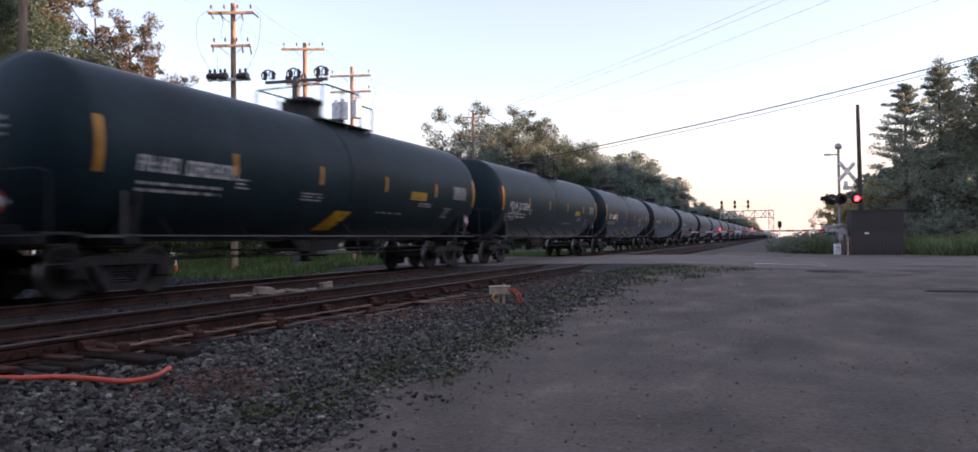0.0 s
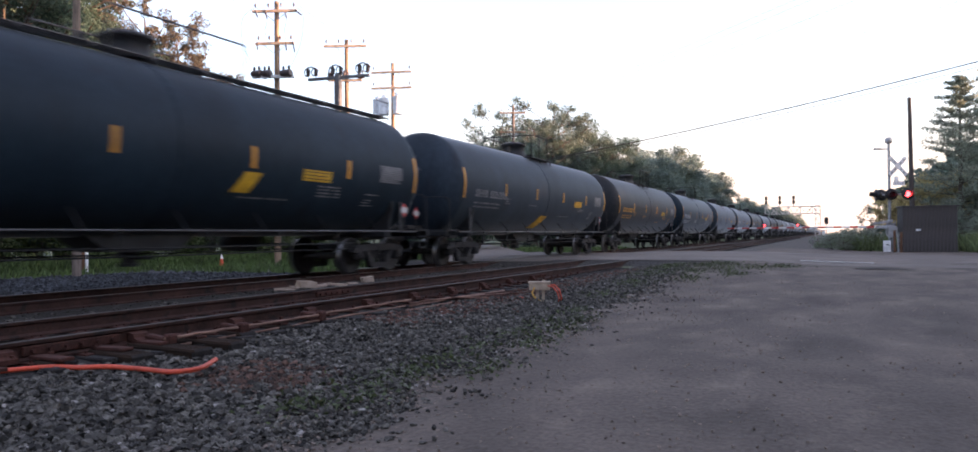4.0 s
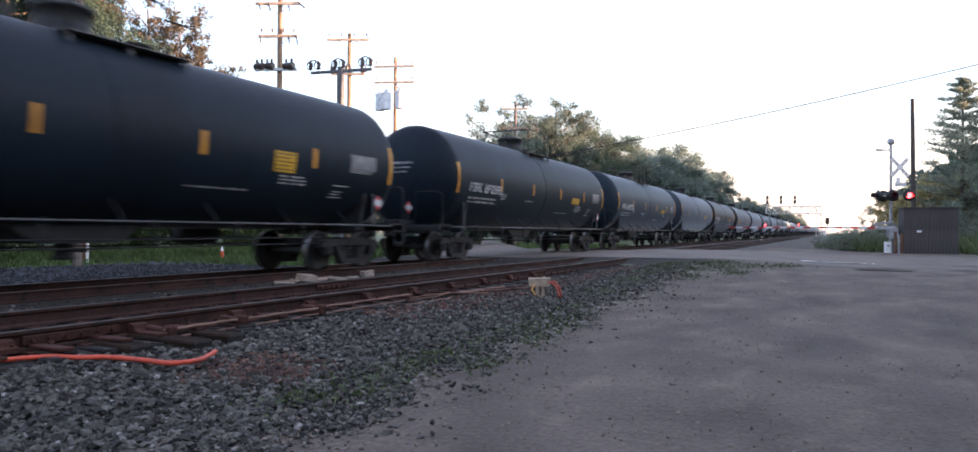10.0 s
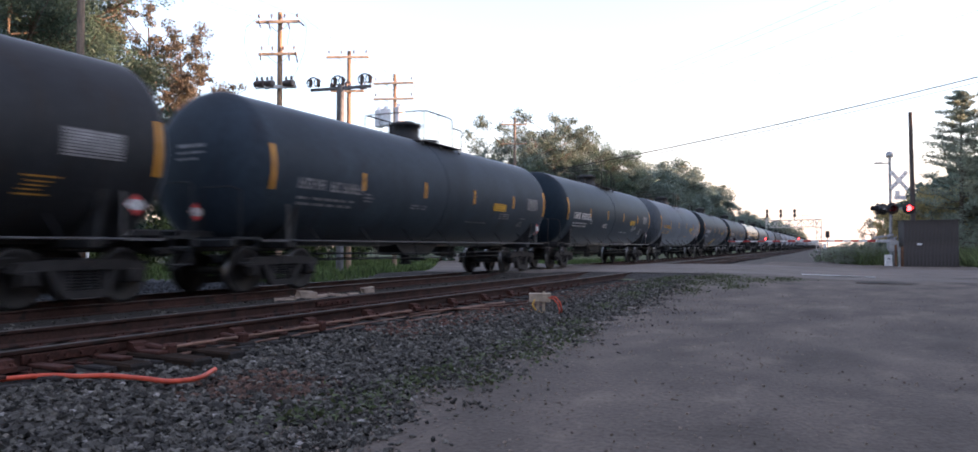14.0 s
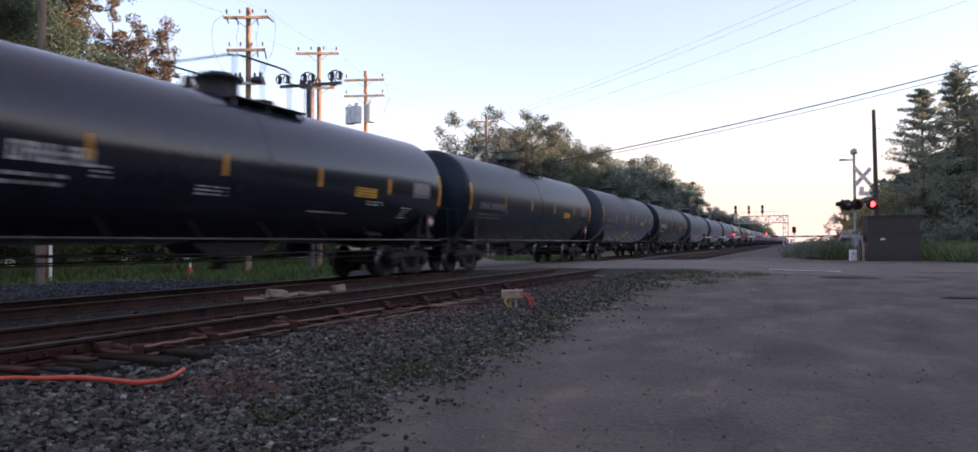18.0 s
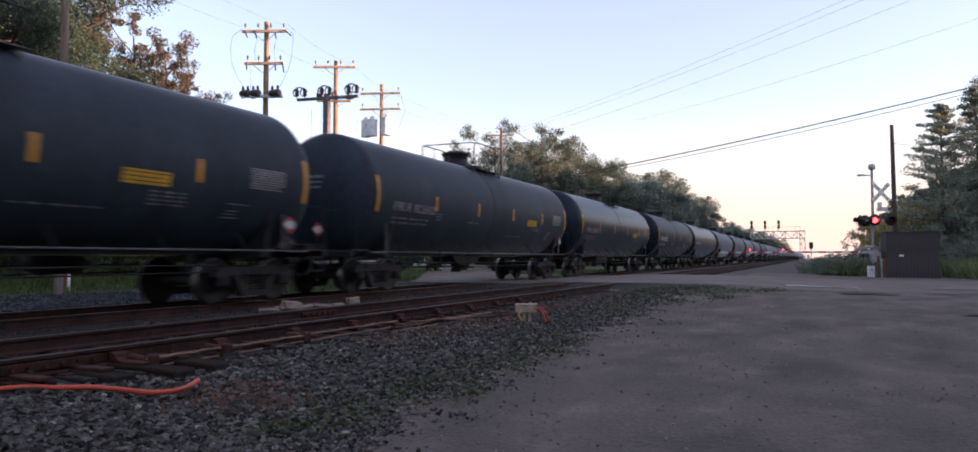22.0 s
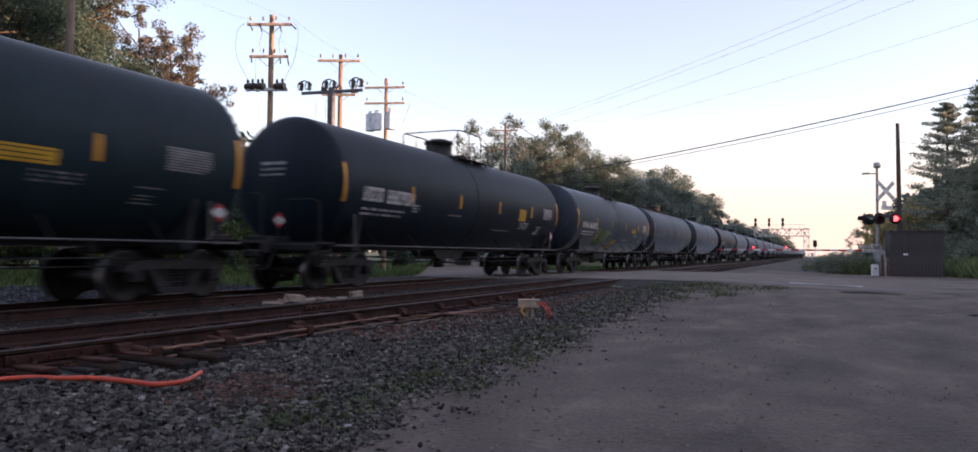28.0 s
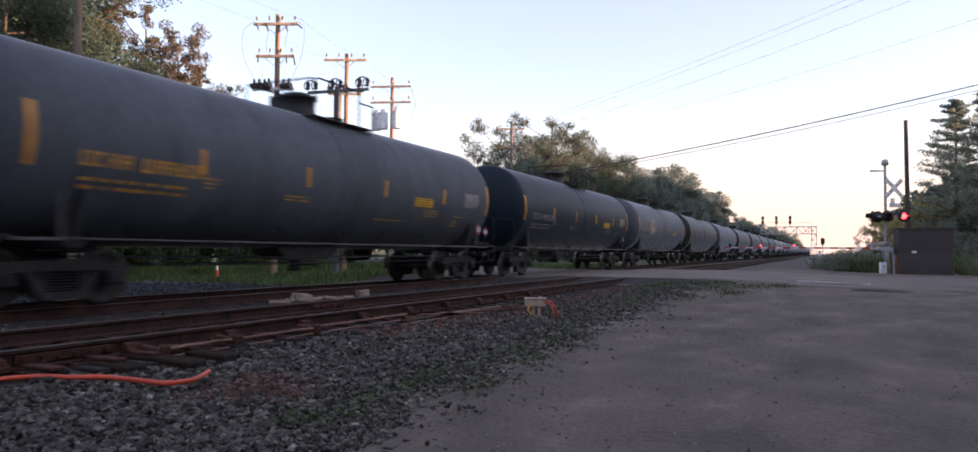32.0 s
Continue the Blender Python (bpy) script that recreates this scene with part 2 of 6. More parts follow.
M_GLOWR = material("lit_red_lens", (0.6, 0.02, 0.02), 0.3, emit=(1.0, 0.05, 0.06), power=1.8, bump=0)
M_DARKLENS = material("unlit_red_lens", (0.06, 0.01, 0.012), 0.25, bump=0)
M_BLACKCASE = material("black_signal_case", (0.015, 0.015, 0.016), 0.55, bump=0.02)
M_BEIGE = material("weathered_beige_box_paint", (0.42, 0.33, 0.25), 0.7, 0, 0.7, 6, 40, 0.1, (0.3, 0.2, 0.14), 0.6)
M_CABLEO = material("orange_cable_jacket", (0.60, 0.075, 0.035), 0.45, 0, 0.8, 4, 30, 0.02)
M_CABLEY = material("yellow_cable_jacket", (0.62, 0.33, 0.05), 0.5, 0, 0.8, 4, 30, 0.02)
M_PALEWOOD = material("splintered_pale_timber", (0.40, 0.31, 0.25), 0.85, 0, 0.6, 6, 40, 0.3, stretch=(1, 0.3, 1))
M_CONE = material("orange_cone_plastic", (0.6, 0.08, 0.025), 0.5, 0, 0.85, 5, 20, 0.0)
M_BARK = material("grey_brown_bark", (0.11, 0.085, 0.065), 0.95, 0, 0.5, 4, 25, 0.5, stretch=(2, 2, 0.5))
LEAVES = [
    material("oak_leaves", (0.066, 0.118, 0.088), 0.6, 0, 0.6, 0.35, 4, 0.0, (0.082, 0.115, 0.078), 0.60, island=0.35, thin=0.42, dust_haze=0.2),
    material("ash_leaves", (0.125, 0.175, 0.150), 0.6, 0, 0.6, 0.35, 4, 0.0, (0.1496, 0.1452, 0.1276), 0.58, island=0.35, thin=0.5, dust_haze=0.2),
    material("conifer_needles", (0.28, 0.325, 0.255), 0.65, 0, 0.65, 0.5, 4, 0.0, (0.30, 0.29, 0.24), 0.58, island=0.35, thin=0.6, dust_haze=0.3),
    # far copy of the leaves, paler and bluer: haze put into the colour
    material("hazed_distant_leaves", (0.165, 0.232, 0.208), 0.6, 0, 0.65, 0.2, 3, 0.0, (0.22, 0.265, 0.20), 0.58, island=0.3, thin=0.55, dust_haze=0.4),
    material("russet_leaves", (0.155, 0.140, 0.115), 0.6, 0, 0.6, 0.35, 4, 0.0, (0.12, 0.125, 0.085), 0.56, island=0.35, thin=0.5),
    # the gold of sun on the leaves is put into the colour
    material("sunlit_gold_leaves", (0.52, 0.43, 0.22), 0.65, 0, 0.6, 0.5, 4, 0.0, (0.28, 0.27, 0.11), 0.62, island=0.35, thin=0.6),
]


# ---- mesh helpers ----
def part(name, bm, mat, parent=None, label="", smooth=False):
    """Links a bmesh as one mesh object, under its thing."""
    me = bpy.data.meshes.new(name)
    bm.normal_update()
    bm.to_mesh(me)
    bm.free()
    mats = mat if isinstance(mat, (list, tuple)) else [mat]
    for m in mats:
        me.materials.append(m)
    if smooth:
        for p in me.polygons:
            p.use_smooth = True
    ob = new(name, me)
    if parent:
        ob.parent = parent
    if label:
        ob["label"] = label
    return ob


def again(name, ob, parent, m=None):
    """Another piece on the same mesh."""
    o = new(name, ob.data)
    o.parent = parent
    if m is not None:
        o.matrix_basis = m
    return o


def thing(name, label, category, group="", at=None, kind=""):
    e = new(name)
    e.empty_display_size = 0.3
    if at is not None:
        e.matrix_basis = at
    return tagged(e, label, category, group, kind)


def box(bm, sx, sy, sz, x=0, y=0, z=0, rot=None, bevel=0.0, mi=0):
    m = Matrix.Translation((x, y, z)) @ (Euler([radians(a) for a in rot]).to_matrix().to_4x4() if rot else Matrix())
    r = bmesh.ops.create_cube(bm, size=1, matrix=m @ Matrix.Diagonal((sx, sy, sz, 1)))
    fs = {f for v in r["verts"] for f in v.link_faces}
    for f in fs:
        f.material_index = mi
    if bevel:
        es = list({e for v in r["verts"] for e in v.link_edges})
        bmesh.ops.bevel(bm, geom=es, offset=bevel, segments=1, affect="EDGES", material=mi)
    return bm


def rod(bm, a, b, r, r2=None, n=8, caps=True, mi=0):
    a, b = Vector(a), Vector(b)
    d = b - a
    m = Matrix.Translation((a + b) / 2) @ d.to_track_quat("Z", "Y").to_matrix().to_4x4()
    k = bmesh.ops.create_cone(bm, cap_ends=caps, segments=n, radius1=r, radius2=r if r2 is None else r2, depth=d.length, matrix=m)
    if mi:
        for v in k["verts"]:
            for f in v.link_faces:
                f.material_index = mi
    return bm


def pipe(bm, pts, r, n=6, mi=0):
    """A tube of one radius through points, with shared rings."""
    pts = [Vector(p) for p in pts]
    rings = []
    for i, p in enumerate(pts):
        d = (pts[min(i + 1, len(pts) - 1)] - pts[max(i - 1, 0)]).normalized()
        u = d.cross(Vector((0, 0, 1)))
        u = u.normalized() if u.length > 1e-4 else Vector((1, 0, 0))
        w = d.cross(u)
        rings.append([bm.verts.new(p + r * (math.cos(k * 2 * math.pi / n) * u + math.sin(k * 2 * math.pi / n) * w)) for k in range(n)])
    for a, b in zip(rings, rings[1:]):
        for k in range(n):
            f = bm.faces.new((a[k], a[(k + 1) % n], b[(k + 1) % n], b[k]))
            f.material_index, f.smooth = mi, True
    bm.faces.new(rings[0][::-1]).material_index = mi
    bm.faces.new(rings[-1]).material_index = mi
    return bm


def lathe(bm, profile, axis="z", n=24, at=(0, 0, 0), mi=0, smooth=True):
    """Turns (radius, height) pairs round an axis."""
    at = Vector(at)
    rings = []
    for r, h in profile:
        ring = []
        for k in range(n):
            c, s = math.cos(k * 2 * math.pi / n), math.sin(k * 2 * math.pi / n)
            v = {"z": (r * c, r * s, h), "y": (r * s, h, r * c), "x": (h, r * c, r * s)}[axis]
            ring.append(bm.verts.new(at + Vector(v)))
        rings.append(ring)
    for a, b in zip(rings, rings[1:]):
        for k in range(n):
            f = bm.faces.new((a[k], a[(k + 1) % n], b[(k + 1) % n], b[k]))
            f.material_index, f.smooth = mi, smooth
    for ring, (r, h) in ((rings[0][::-1], profile[0]), (rings[-1], profile[-1])):
        if r > 1e-4:
            bm.faces.new(ring).material_index = mi
    return bm


def prism(bm, outline, lo, hi, axis="x", mi=0):
    """A flat outline (two numbers a corner) pushed from lo to hi along an axis."""
    def place(u, v, w):
        return {"x": (w, u, v), "y": (u, w, v), "z": (u, v, w)}[axis]
    a = [bm.verts.new(place(u, v, lo)) for u, v in outline]
    b = [bm.verts.new(place(u, v, hi)) for u, v in outline]
    n = len(outline)
    fs = [bm.faces.new(a[::-1]), bm.faces.new(b)]
    for k in range(n):
        fs.append(bm.faces.new((a[k], a[(k + 1) % n], b[(k + 1) % n], b[k])))
    for f in fs:
        f.material_index = mi
    bmesh.ops.recalc_face_normals(bm, faces=fs)
    return bm


def soup(name, verts, faces, mat, parent=None, label=""):
    """A mesh from arrays made in a loop."""
    me = bpy.data.meshes.new(name)
    me.from_pydata([tuple(v) for v in verts], [], [tuple(f) for f in faces])
    me.materials.append(mat)
    ob = new(name, me)
    if parent:
        ob.parent = parent
    if label:
        ob["label"] = label
    return ob


B = bmesh.new
RAIL_Z, TRAIN_Z = 0.30, 0.22        # top of the rails, near track and train track
TRAIN_X, NEAR_X = -11.72, -6.92    # centres of the two tracks
GAUGE = 1.435


# ---- ground ----
def step(a, b, v):
    v = min(1.0, max(0.0, (v - a) / (b - a)))
    return v * v * (3 - 2 * v)


def ground_z(x, y):
    lot = -0.12 + (road_z(max(x, -4.0)) + 0.125) * step(9, 24.4, y) if y < 31 else road_z(max(x, -4.0)) + 0.003 - 0.03 * step(38, 44, y)
    far, bed = -0.08, 0.10
    if x > -3.2:
        return lot
    if x > -6.1:
        z = bed - 0.02 + (lot - bed + 0.02) * step(-6.1, -3.2, x)
    elif x > -14.0:
        z = bed - 0.05 * step(-8.6, -9.6, x)
    else:
        z = bed - 0.05 + (far - bed + 0.05) * step(-14.0, -16.5, x) if x > -16.5 else far
    return z + (road_z(x) - 0.012 - z) * step(22.8, 24.6, y) * (1 - step(38.0, 40.5, y))


def road_z(x):
    if x > -4.7:
        return 0.285 - 0.17 * step(-4.7, 2.0, x)
    return 0.285 - 0.08 * step(-8.2, -9.8, x) if x > -14.3 else 0.205 - 0.25 * step(-14.3, -20.0, x)


def sheet(name, xs, ys, height, mat, label, category="ground"):
    vs = [(x, y, height(x, y)) for y in ys for x in xs]
    n = len(xs)
    fs = [(j * n + i, j * n + i + 1, (j + 1) * n + i + 1, (j + 1) * n + i) for j in range(len(ys) - 1) for i in range(n - 1)]
    ob = soup(name, vs, fs, mat)
    for p in ob.data.polygons:
        p.use_smooth = True
    return tagged(ob, label, category, kind="structure")


def steps(*stops):
    out = []
    for (a, b, n) in stops:
        out += [a + (b - a) * i / n for i in range(n)]
    return out + [stops[-1][1]]


WAVE = lambda x, y, a, s: a * noise.noise((x * s, y * s, 3.1))
sheet("ground", steps((-1600, -80, 8), (-80, -17, 16), (-17, -3, 20), (-3, 40, 12), (40, 1600, 8)),
      steps((-600, -20, 8), (-20, 60, 40), (60, 300, 16), (300, 2400, 12)),
      lambda x, y: ground_z(x, y) - 0.05, M_EARTH, "flat grassy ground reaching to the horizon")
def lot_edge(x, y):
    """Lot and ballast run into one another in tongues."""
    return 0.05 * (x + 3.04 + 0.30 * step(5.0, 9.0, y)) + WAVE(x, y, 0.035, 1.1) + WAVE(x, y, 0.03, 2.9)


sheet("gravel_lot", steps((-4.2, -2.2, 40), (-2.2, 8, 34), (8, 30, 12)), steps((-16, 2, 12), (2, 12, 90), (12, 24, 40), (24, 27, 6)),
      lambda x, y: ground_z(x, y) + WAVE(x, y, 0.018, 0.7) + WAVE(x, y, 0.006, 3) + (min(0.0, lot_edge(x, y)) if x < -2.2 else 0.0), M_LOT,
      "grey-brown compacted gravel lot beside the tracks")
sheet("gravel_verge", steps((-3.3, 30, 24)), steps((37.5, 49, 12)), lambda x, y: ground_z(x, y) + 0.005 + WAVE(x, y, 0.015, 0.6), M_LOT,
      "bare gravel verge round the signal hut")
sheet("gravel_verge_far", steps((-3.3, 0.4, 6)), steps((48.5, 80, 10), (80, 260, 8)), lambda x, y: ground_z(x, y) + 0.004 + WAVE(x, y, 0.02, 0.4), M_BEDFAR,
      "grey gravel verge beside the far tracks")
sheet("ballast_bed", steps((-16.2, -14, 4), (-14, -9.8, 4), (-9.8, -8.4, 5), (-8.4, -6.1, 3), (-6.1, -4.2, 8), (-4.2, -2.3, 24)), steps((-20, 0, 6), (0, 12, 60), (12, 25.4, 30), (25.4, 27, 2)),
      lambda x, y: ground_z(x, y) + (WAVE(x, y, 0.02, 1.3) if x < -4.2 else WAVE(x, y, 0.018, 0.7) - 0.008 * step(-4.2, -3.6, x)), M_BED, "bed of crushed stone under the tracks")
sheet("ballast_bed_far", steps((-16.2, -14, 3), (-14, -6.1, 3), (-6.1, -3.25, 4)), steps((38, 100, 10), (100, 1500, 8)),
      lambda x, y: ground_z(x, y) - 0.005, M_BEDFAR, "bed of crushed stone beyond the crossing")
sheet("gravel_shoulder", steps((-24, -15.9, 24)), steps((-12, 20.5, 60)), lambda x, y: ground_z(x, y) + 0.005 + WAVE(x, y, 0.03, 0.9) + WAVE(x, y, 0.02, 3), M_SHOULDER,
      "blue-grey gravel shoulder beyond the tracks")
road = sheet("road", steps((-60, -20, 7), (-20, -14.3, 6), (-14.3, -9.8, 2), (-9.8, -8.2, 4), (-8.2, -4.7, 3), (-4.7, 2, 8), (2, 60, 6)), [24.6, 28, 31, 34, 38],
             lambda x, y: road_z(x) + 0.01, M_ROAD, "worn asphalt road over the level crossing", "road")
for v in road.data.vertices:                  # beyond the tracks it bears away
    if v.co.x < -14.2:
        v.co.y += 1.9 * (-14.2 - v.co.x)
bm = B()
prism(bm, [(-0.95, 27.05), (1.3, 27.05), (1.3, 27.85), (-0.95, 27.85)], 0.128, 0.136, "z")
line = part("stop_line", bm, M_LINE)
for v in line.data.vertices:
    v.co.z = road_z(v.co.x) + 0.025
bm = B()
for x, y, w, d, s in ((-2.9, 25.2, 2.6, 0.28, 1), (1.2, 23.2, 1.5, 0.35, 2), (4.6, 27.6, 2.2, 0.4, 3), (3.4, 17.2, 1.3, 0.4, 4)):
    ring = []
    for i in range(18):
        a = i * math.pi / 9
        r = 1 + 0.28 * math.sin(3 * a + s) + 0.16 * math.sin(7 * a + 2 * s)
        px, py = x + w / 2 * r * math.cos(a), y + d * r * math.sin(a)
        ring.append(bm.verts.new((px, py, (road_z(px) + 0.016 if y > 24.5 else ground_z(px, py) + 0.028))))
    bm.faces.new(ring)
tagged(part("asphalt_patch", bm, M_PATCH), "dark worn patches in the asphalt", "road marking", kind="structure")
tagged(line, "worn white stop line painted on the asphalt", "road marking", kind="structure")

# ---- tracks ----
RAIL_SHAPE = [(-0.075, -0.17), (0.075, -0.17), (0.075, -0.155), (0.012, -0.135), (0.010, -0.045), (0.035, -0.032), (0.036, -0.004),
              (0.030, 0.0), (-0.030, 0.0), (-0.036, -0.004), (-0.035, -0.032), (-0.010, -0.045), (-0.012, -0.135), (-0.075, -0.155)]


def rail(name, x, track, head, z):
    bm = B()
    prism(bm, [(x + u, z + v) for u, v in RAIL_SHAPE], -40, 1500, "y")
    for f in bm.faces:
        f.material_index = 1 if f.calc_center_median().z > z - 0.003 and abs(f.normal.z) > 0.8 else 0
    return part(name, bm, [M_RAIL, head], track)


def track(x, label, head, z):
    t = thing("railway_track", label, "track", "railway tracks", kind="structure")
    for s in (-1, 1):
        rail("rail", x + s * (GAUGE / 2 + 0.036), t, head, z)
    bm = B()
    box(bm, 2.65, 0.23, 0.18, bevel=0.012)
    tie = None
    rnd = random.Random(int(-x * 10))
    y = -4.0
    while y < 24.3:
        m = pose(x + rnd.uniform(-0.06, 0.06), y, z - 0.17 - 0.108 + rnd.uniform(-0.01, 0.006), 0, 0, rnd.uniform(-1, 1))
        if tie is None:
            tie = part("tie", bm, M_TIE, t)
            tie.matrix_basis = m
        else:
            again("tie", tie, t, m)
        y += 0.5 + rnd.uniform(-0.03, 0.03)
    bm = B()
    for i in range(240):
        box(bm, 2.6, 0.23, 0.18, x, 38.4 + 0.55 * i, z - 0.278)
    tagged(part("far_ties", bm, M_TIE, t), kind="stuff")
    plate = None
    for i in range(44):
        for s in (-1, 1):
            yy = -4.0 + 0.5 * i
            m = pose(x + s * (GAUGE / 2 + 0.036), yy, z - 0.18)
            if plate is None:
                bm = B()
                box(bm, 0.36, 0.19, 0.02, bevel=0.004)
                for dx in (-0.13, 0.13):
                    rod(bm, (dx, 0.05, 0.0), (dx, 0.05, 0.035), 0.016, n=6)
                    rod(bm, (dx, -0.05, 0.0), (dx, -0.05, 0.035), 0.016, n=6)
                plate = part("tie_plate", bm, M_RUST, t)
                plate.matrix_basis = m
            else:
                again("tie_plate", plate, t, m)
    return t


track(TRAIN_X, "steel rails on timber ties carrying the train", M_RAILTOP, TRAIN_Z)
near = track(NEAR_X, "rust-red empty track with rail braces and rods", M_RAILDULL, RAIL_Z)

# the near track's braces, long switch rods and tie ends
FRONT = NEAR_X + GAUGE / 2 + 0.036
bm = B()
prism(bm, [(0.015, -0.15), (0.15, -0.16), (0.15, -0.12), (0.11, -0.10), (0.10, -0.065), (0.03, -0.05), (0.015, -0.05)], -0.085, 0.085, "y")
rod(bm, (0.12, 0.05, -0.16), (0.12, 0.05, -0.09), 0.018, n=6)
brace = None
for i in range(11):
    m = pose(FRONT, 2.45 + 1.3 * i, RAIL_Z)
    if brace is None:
        brace = part("rail_brace", bm, M_RUST, near)
        brace.matrix_basis = m
    else:
        again("rail_brace", brace, near, m)
bm = B()
box(bm, 0.20, 0.045, 0.05, 0, 0, -0.175, bevel=0.008)
box(bm, 0.03, 0.05, 0.07, 0.095, 0, -0.145, bevel=0.006)
anchor = None
for i in range(34):
    m = pose(FRONT, 2.1 + 0.5 * i + 0.06 * math.sin(i * 3.7), RAIL_Z)
    if anchor is None:
        anchor = part("rail_anchor", bm, M_RUST, near)
        anchor.matrix_basis = m
    else:
        again("rail_anchor", anchor, near, m)
for x0, y0 in ((FRONT, 4.4), (FRONT, 15.9), (FRONT - GAUGE - 0.07, 10.2)):
    bm = B()
    box(bm, 0.03, 0.92, 0.085, x0 + 0.026, y0, RAIL_Z - 0.09, bevel=0.008)
    for i in range(6):
        rod(bm, (x0 + 0.03, y0 - 0.38 + 0.152 * i, RAIL_Z - 0.09), (x0 + 0.072, y0 - 0.38 + 0.152 * i, RAIL_Z - 0.09), 0.02, n=6)
    part("joint_bar", bm, M_RUST, near, "rusty bolted joint bar")
for j, (dx, z, a, b) in enumerate(((0.41, 0.195, 5.05, 6.0), (0.41, 0.19, 6.05, 7.36), (0.40, 0.195, 7.46, 9.6), (0.43, 0.115, 5.1, 7.0), (0.42, 0.12, 7.0, 9.4), (0.50, 0.12, 9.4, 12.4), (0.66, 0.09, 9.0, 10.4))):
    bm = B()
    pipe(bm, [(FRONT + dx + 0.006 * math.sin(i * 1.7 + j), a + (b - a) * i / 8, z + 0.004 * math.sin(i * 2.3)) for i in range(9)], 0.017 if z > 0.15 else 0.013)
    part("switch_rod", bm, M_ROD, near, "pale rusty switch rod beside the rail")
for j in range(7):            # loose rods that spread out towards the junction box
    bm = B()
    x1, y1, z1 = FRONT + 0.36 + 0.03 * j, 9.3 + 0.25 * j, 0.13 + 0.012 * (j % 3)
    x2, y2 = FRONT + 0.52 + 0.10 * j, 11.0 + 0.55 * (j * 3 % 5)
    pipe(bm, [(x1 + (x2 - x1) * u + 0.03 * math.sin(3 * u + j), y1 + (y2 - y1) * u, z1 - 0.02 * u) for u in (0, 0.25, 0.5, 0.75, 1)], 0.014)
    part("loose_rod", bm, M_ROD if j % 3 else M_RUST, near, "thin rusty rod lying beside the rail")
for y in (5.12, 6.08, 7.42):
    bm = B()
    box(bm, 0.30, 0.09, 0.10, FRONT + 0.26, y, 0.16, (0, 6, 0), 0.015)
    box(bm, 0.10, 0.12, 0.13, FRONT + 0.41, y, 0.17, bevel=0.02)
    part("rod_bracket", bm, M_RUST, near, "rusty iron bracket holding the rods")
for i, (y, end) in enumerate(((3.0, 0.30), (3.5, 0.32), (4.05, 0.38), (4.62, 0.68), (5.03, 0.94), (5.48, 0.90), (6.1, 0.5), (6.7, 0.45))):
    bm = B()
    box(bm, 1.1, 0.25, 0.17, FRONT + end - 0.55, y, 0.062, (0, 1.0, 4 * math.sin(y * 5)), 0.02)
    for f in bm.faces:
        f.material_index = 1 if f.normal.x > 0.7 else 0
    part("long_tie_end", bm, [M_RUSTTIE, M_TIE], near, "rust-stained protruding switch tie end")
    bm = B()
    box(bm, 0.42, 0.13, 0.03, FRONT + 0.24, y, 0.16, bevel=0.006)
    part("slide_plate", bm, M_RUST, near, "rusty slide plate on the tie end")


# ---- tank cars ----
CAR = 18.225
TR = 1.62                # tank radius
TZ = 2.50                # tank centre above the rails


def on_tank(y, z, off=0.012):
    """The place on the side that faces the lot, at a height above the rails."""
    dz = z - TZ
    return (math.sqrt(max(0.0, (TR + off) ** 2 - dz * dz)), y, z)


def patch(bm, y0, z0, y1, z1, lean=0.0, mi=0, n=3, off=0.010):
    """A thin plate bent round the tank."""
    rows = []
    for i in range(n + 1):
        z = z0 + (z1 - z0) * i / n
        sh = lean * i / n
        rows.append([[bm.verts.new(on_tank(y + sh, z, o)) for y in (y0, y1)] for o in (0.0, off)])
    for (a0, a1), (b0, b1) in zip(rows, rows[1:]):
        for q in ((a1[0], a1[1], b1[1], b1[0]), (a0[0], b0[0], b0[1], a0[1]), (a0[0], a1[0], b1[0], b0[0]), (a0[1], b0[1], b1[1], a1[1])):
            bm.faces.new(q).material_index = mi
    return bm


def tank_mesh():
    bm = B()
    ends = [(TR * math.sin(a), 7.62 + 0.62 * math.cos(a)) for a in [radians(v) for v in (6, 20, 35, 50, 64, 76, 85)]]
    prof = [(r, -h) for r, h in ends] + [(TR, -7.62), (TR, -7.4), (TR, 7.4), (TR, 7.62)] + [(r, h) for r, h in ends[::-1]]
    lathe(bm, prof, "y", 48, (0, 0, TZ))
    return bm


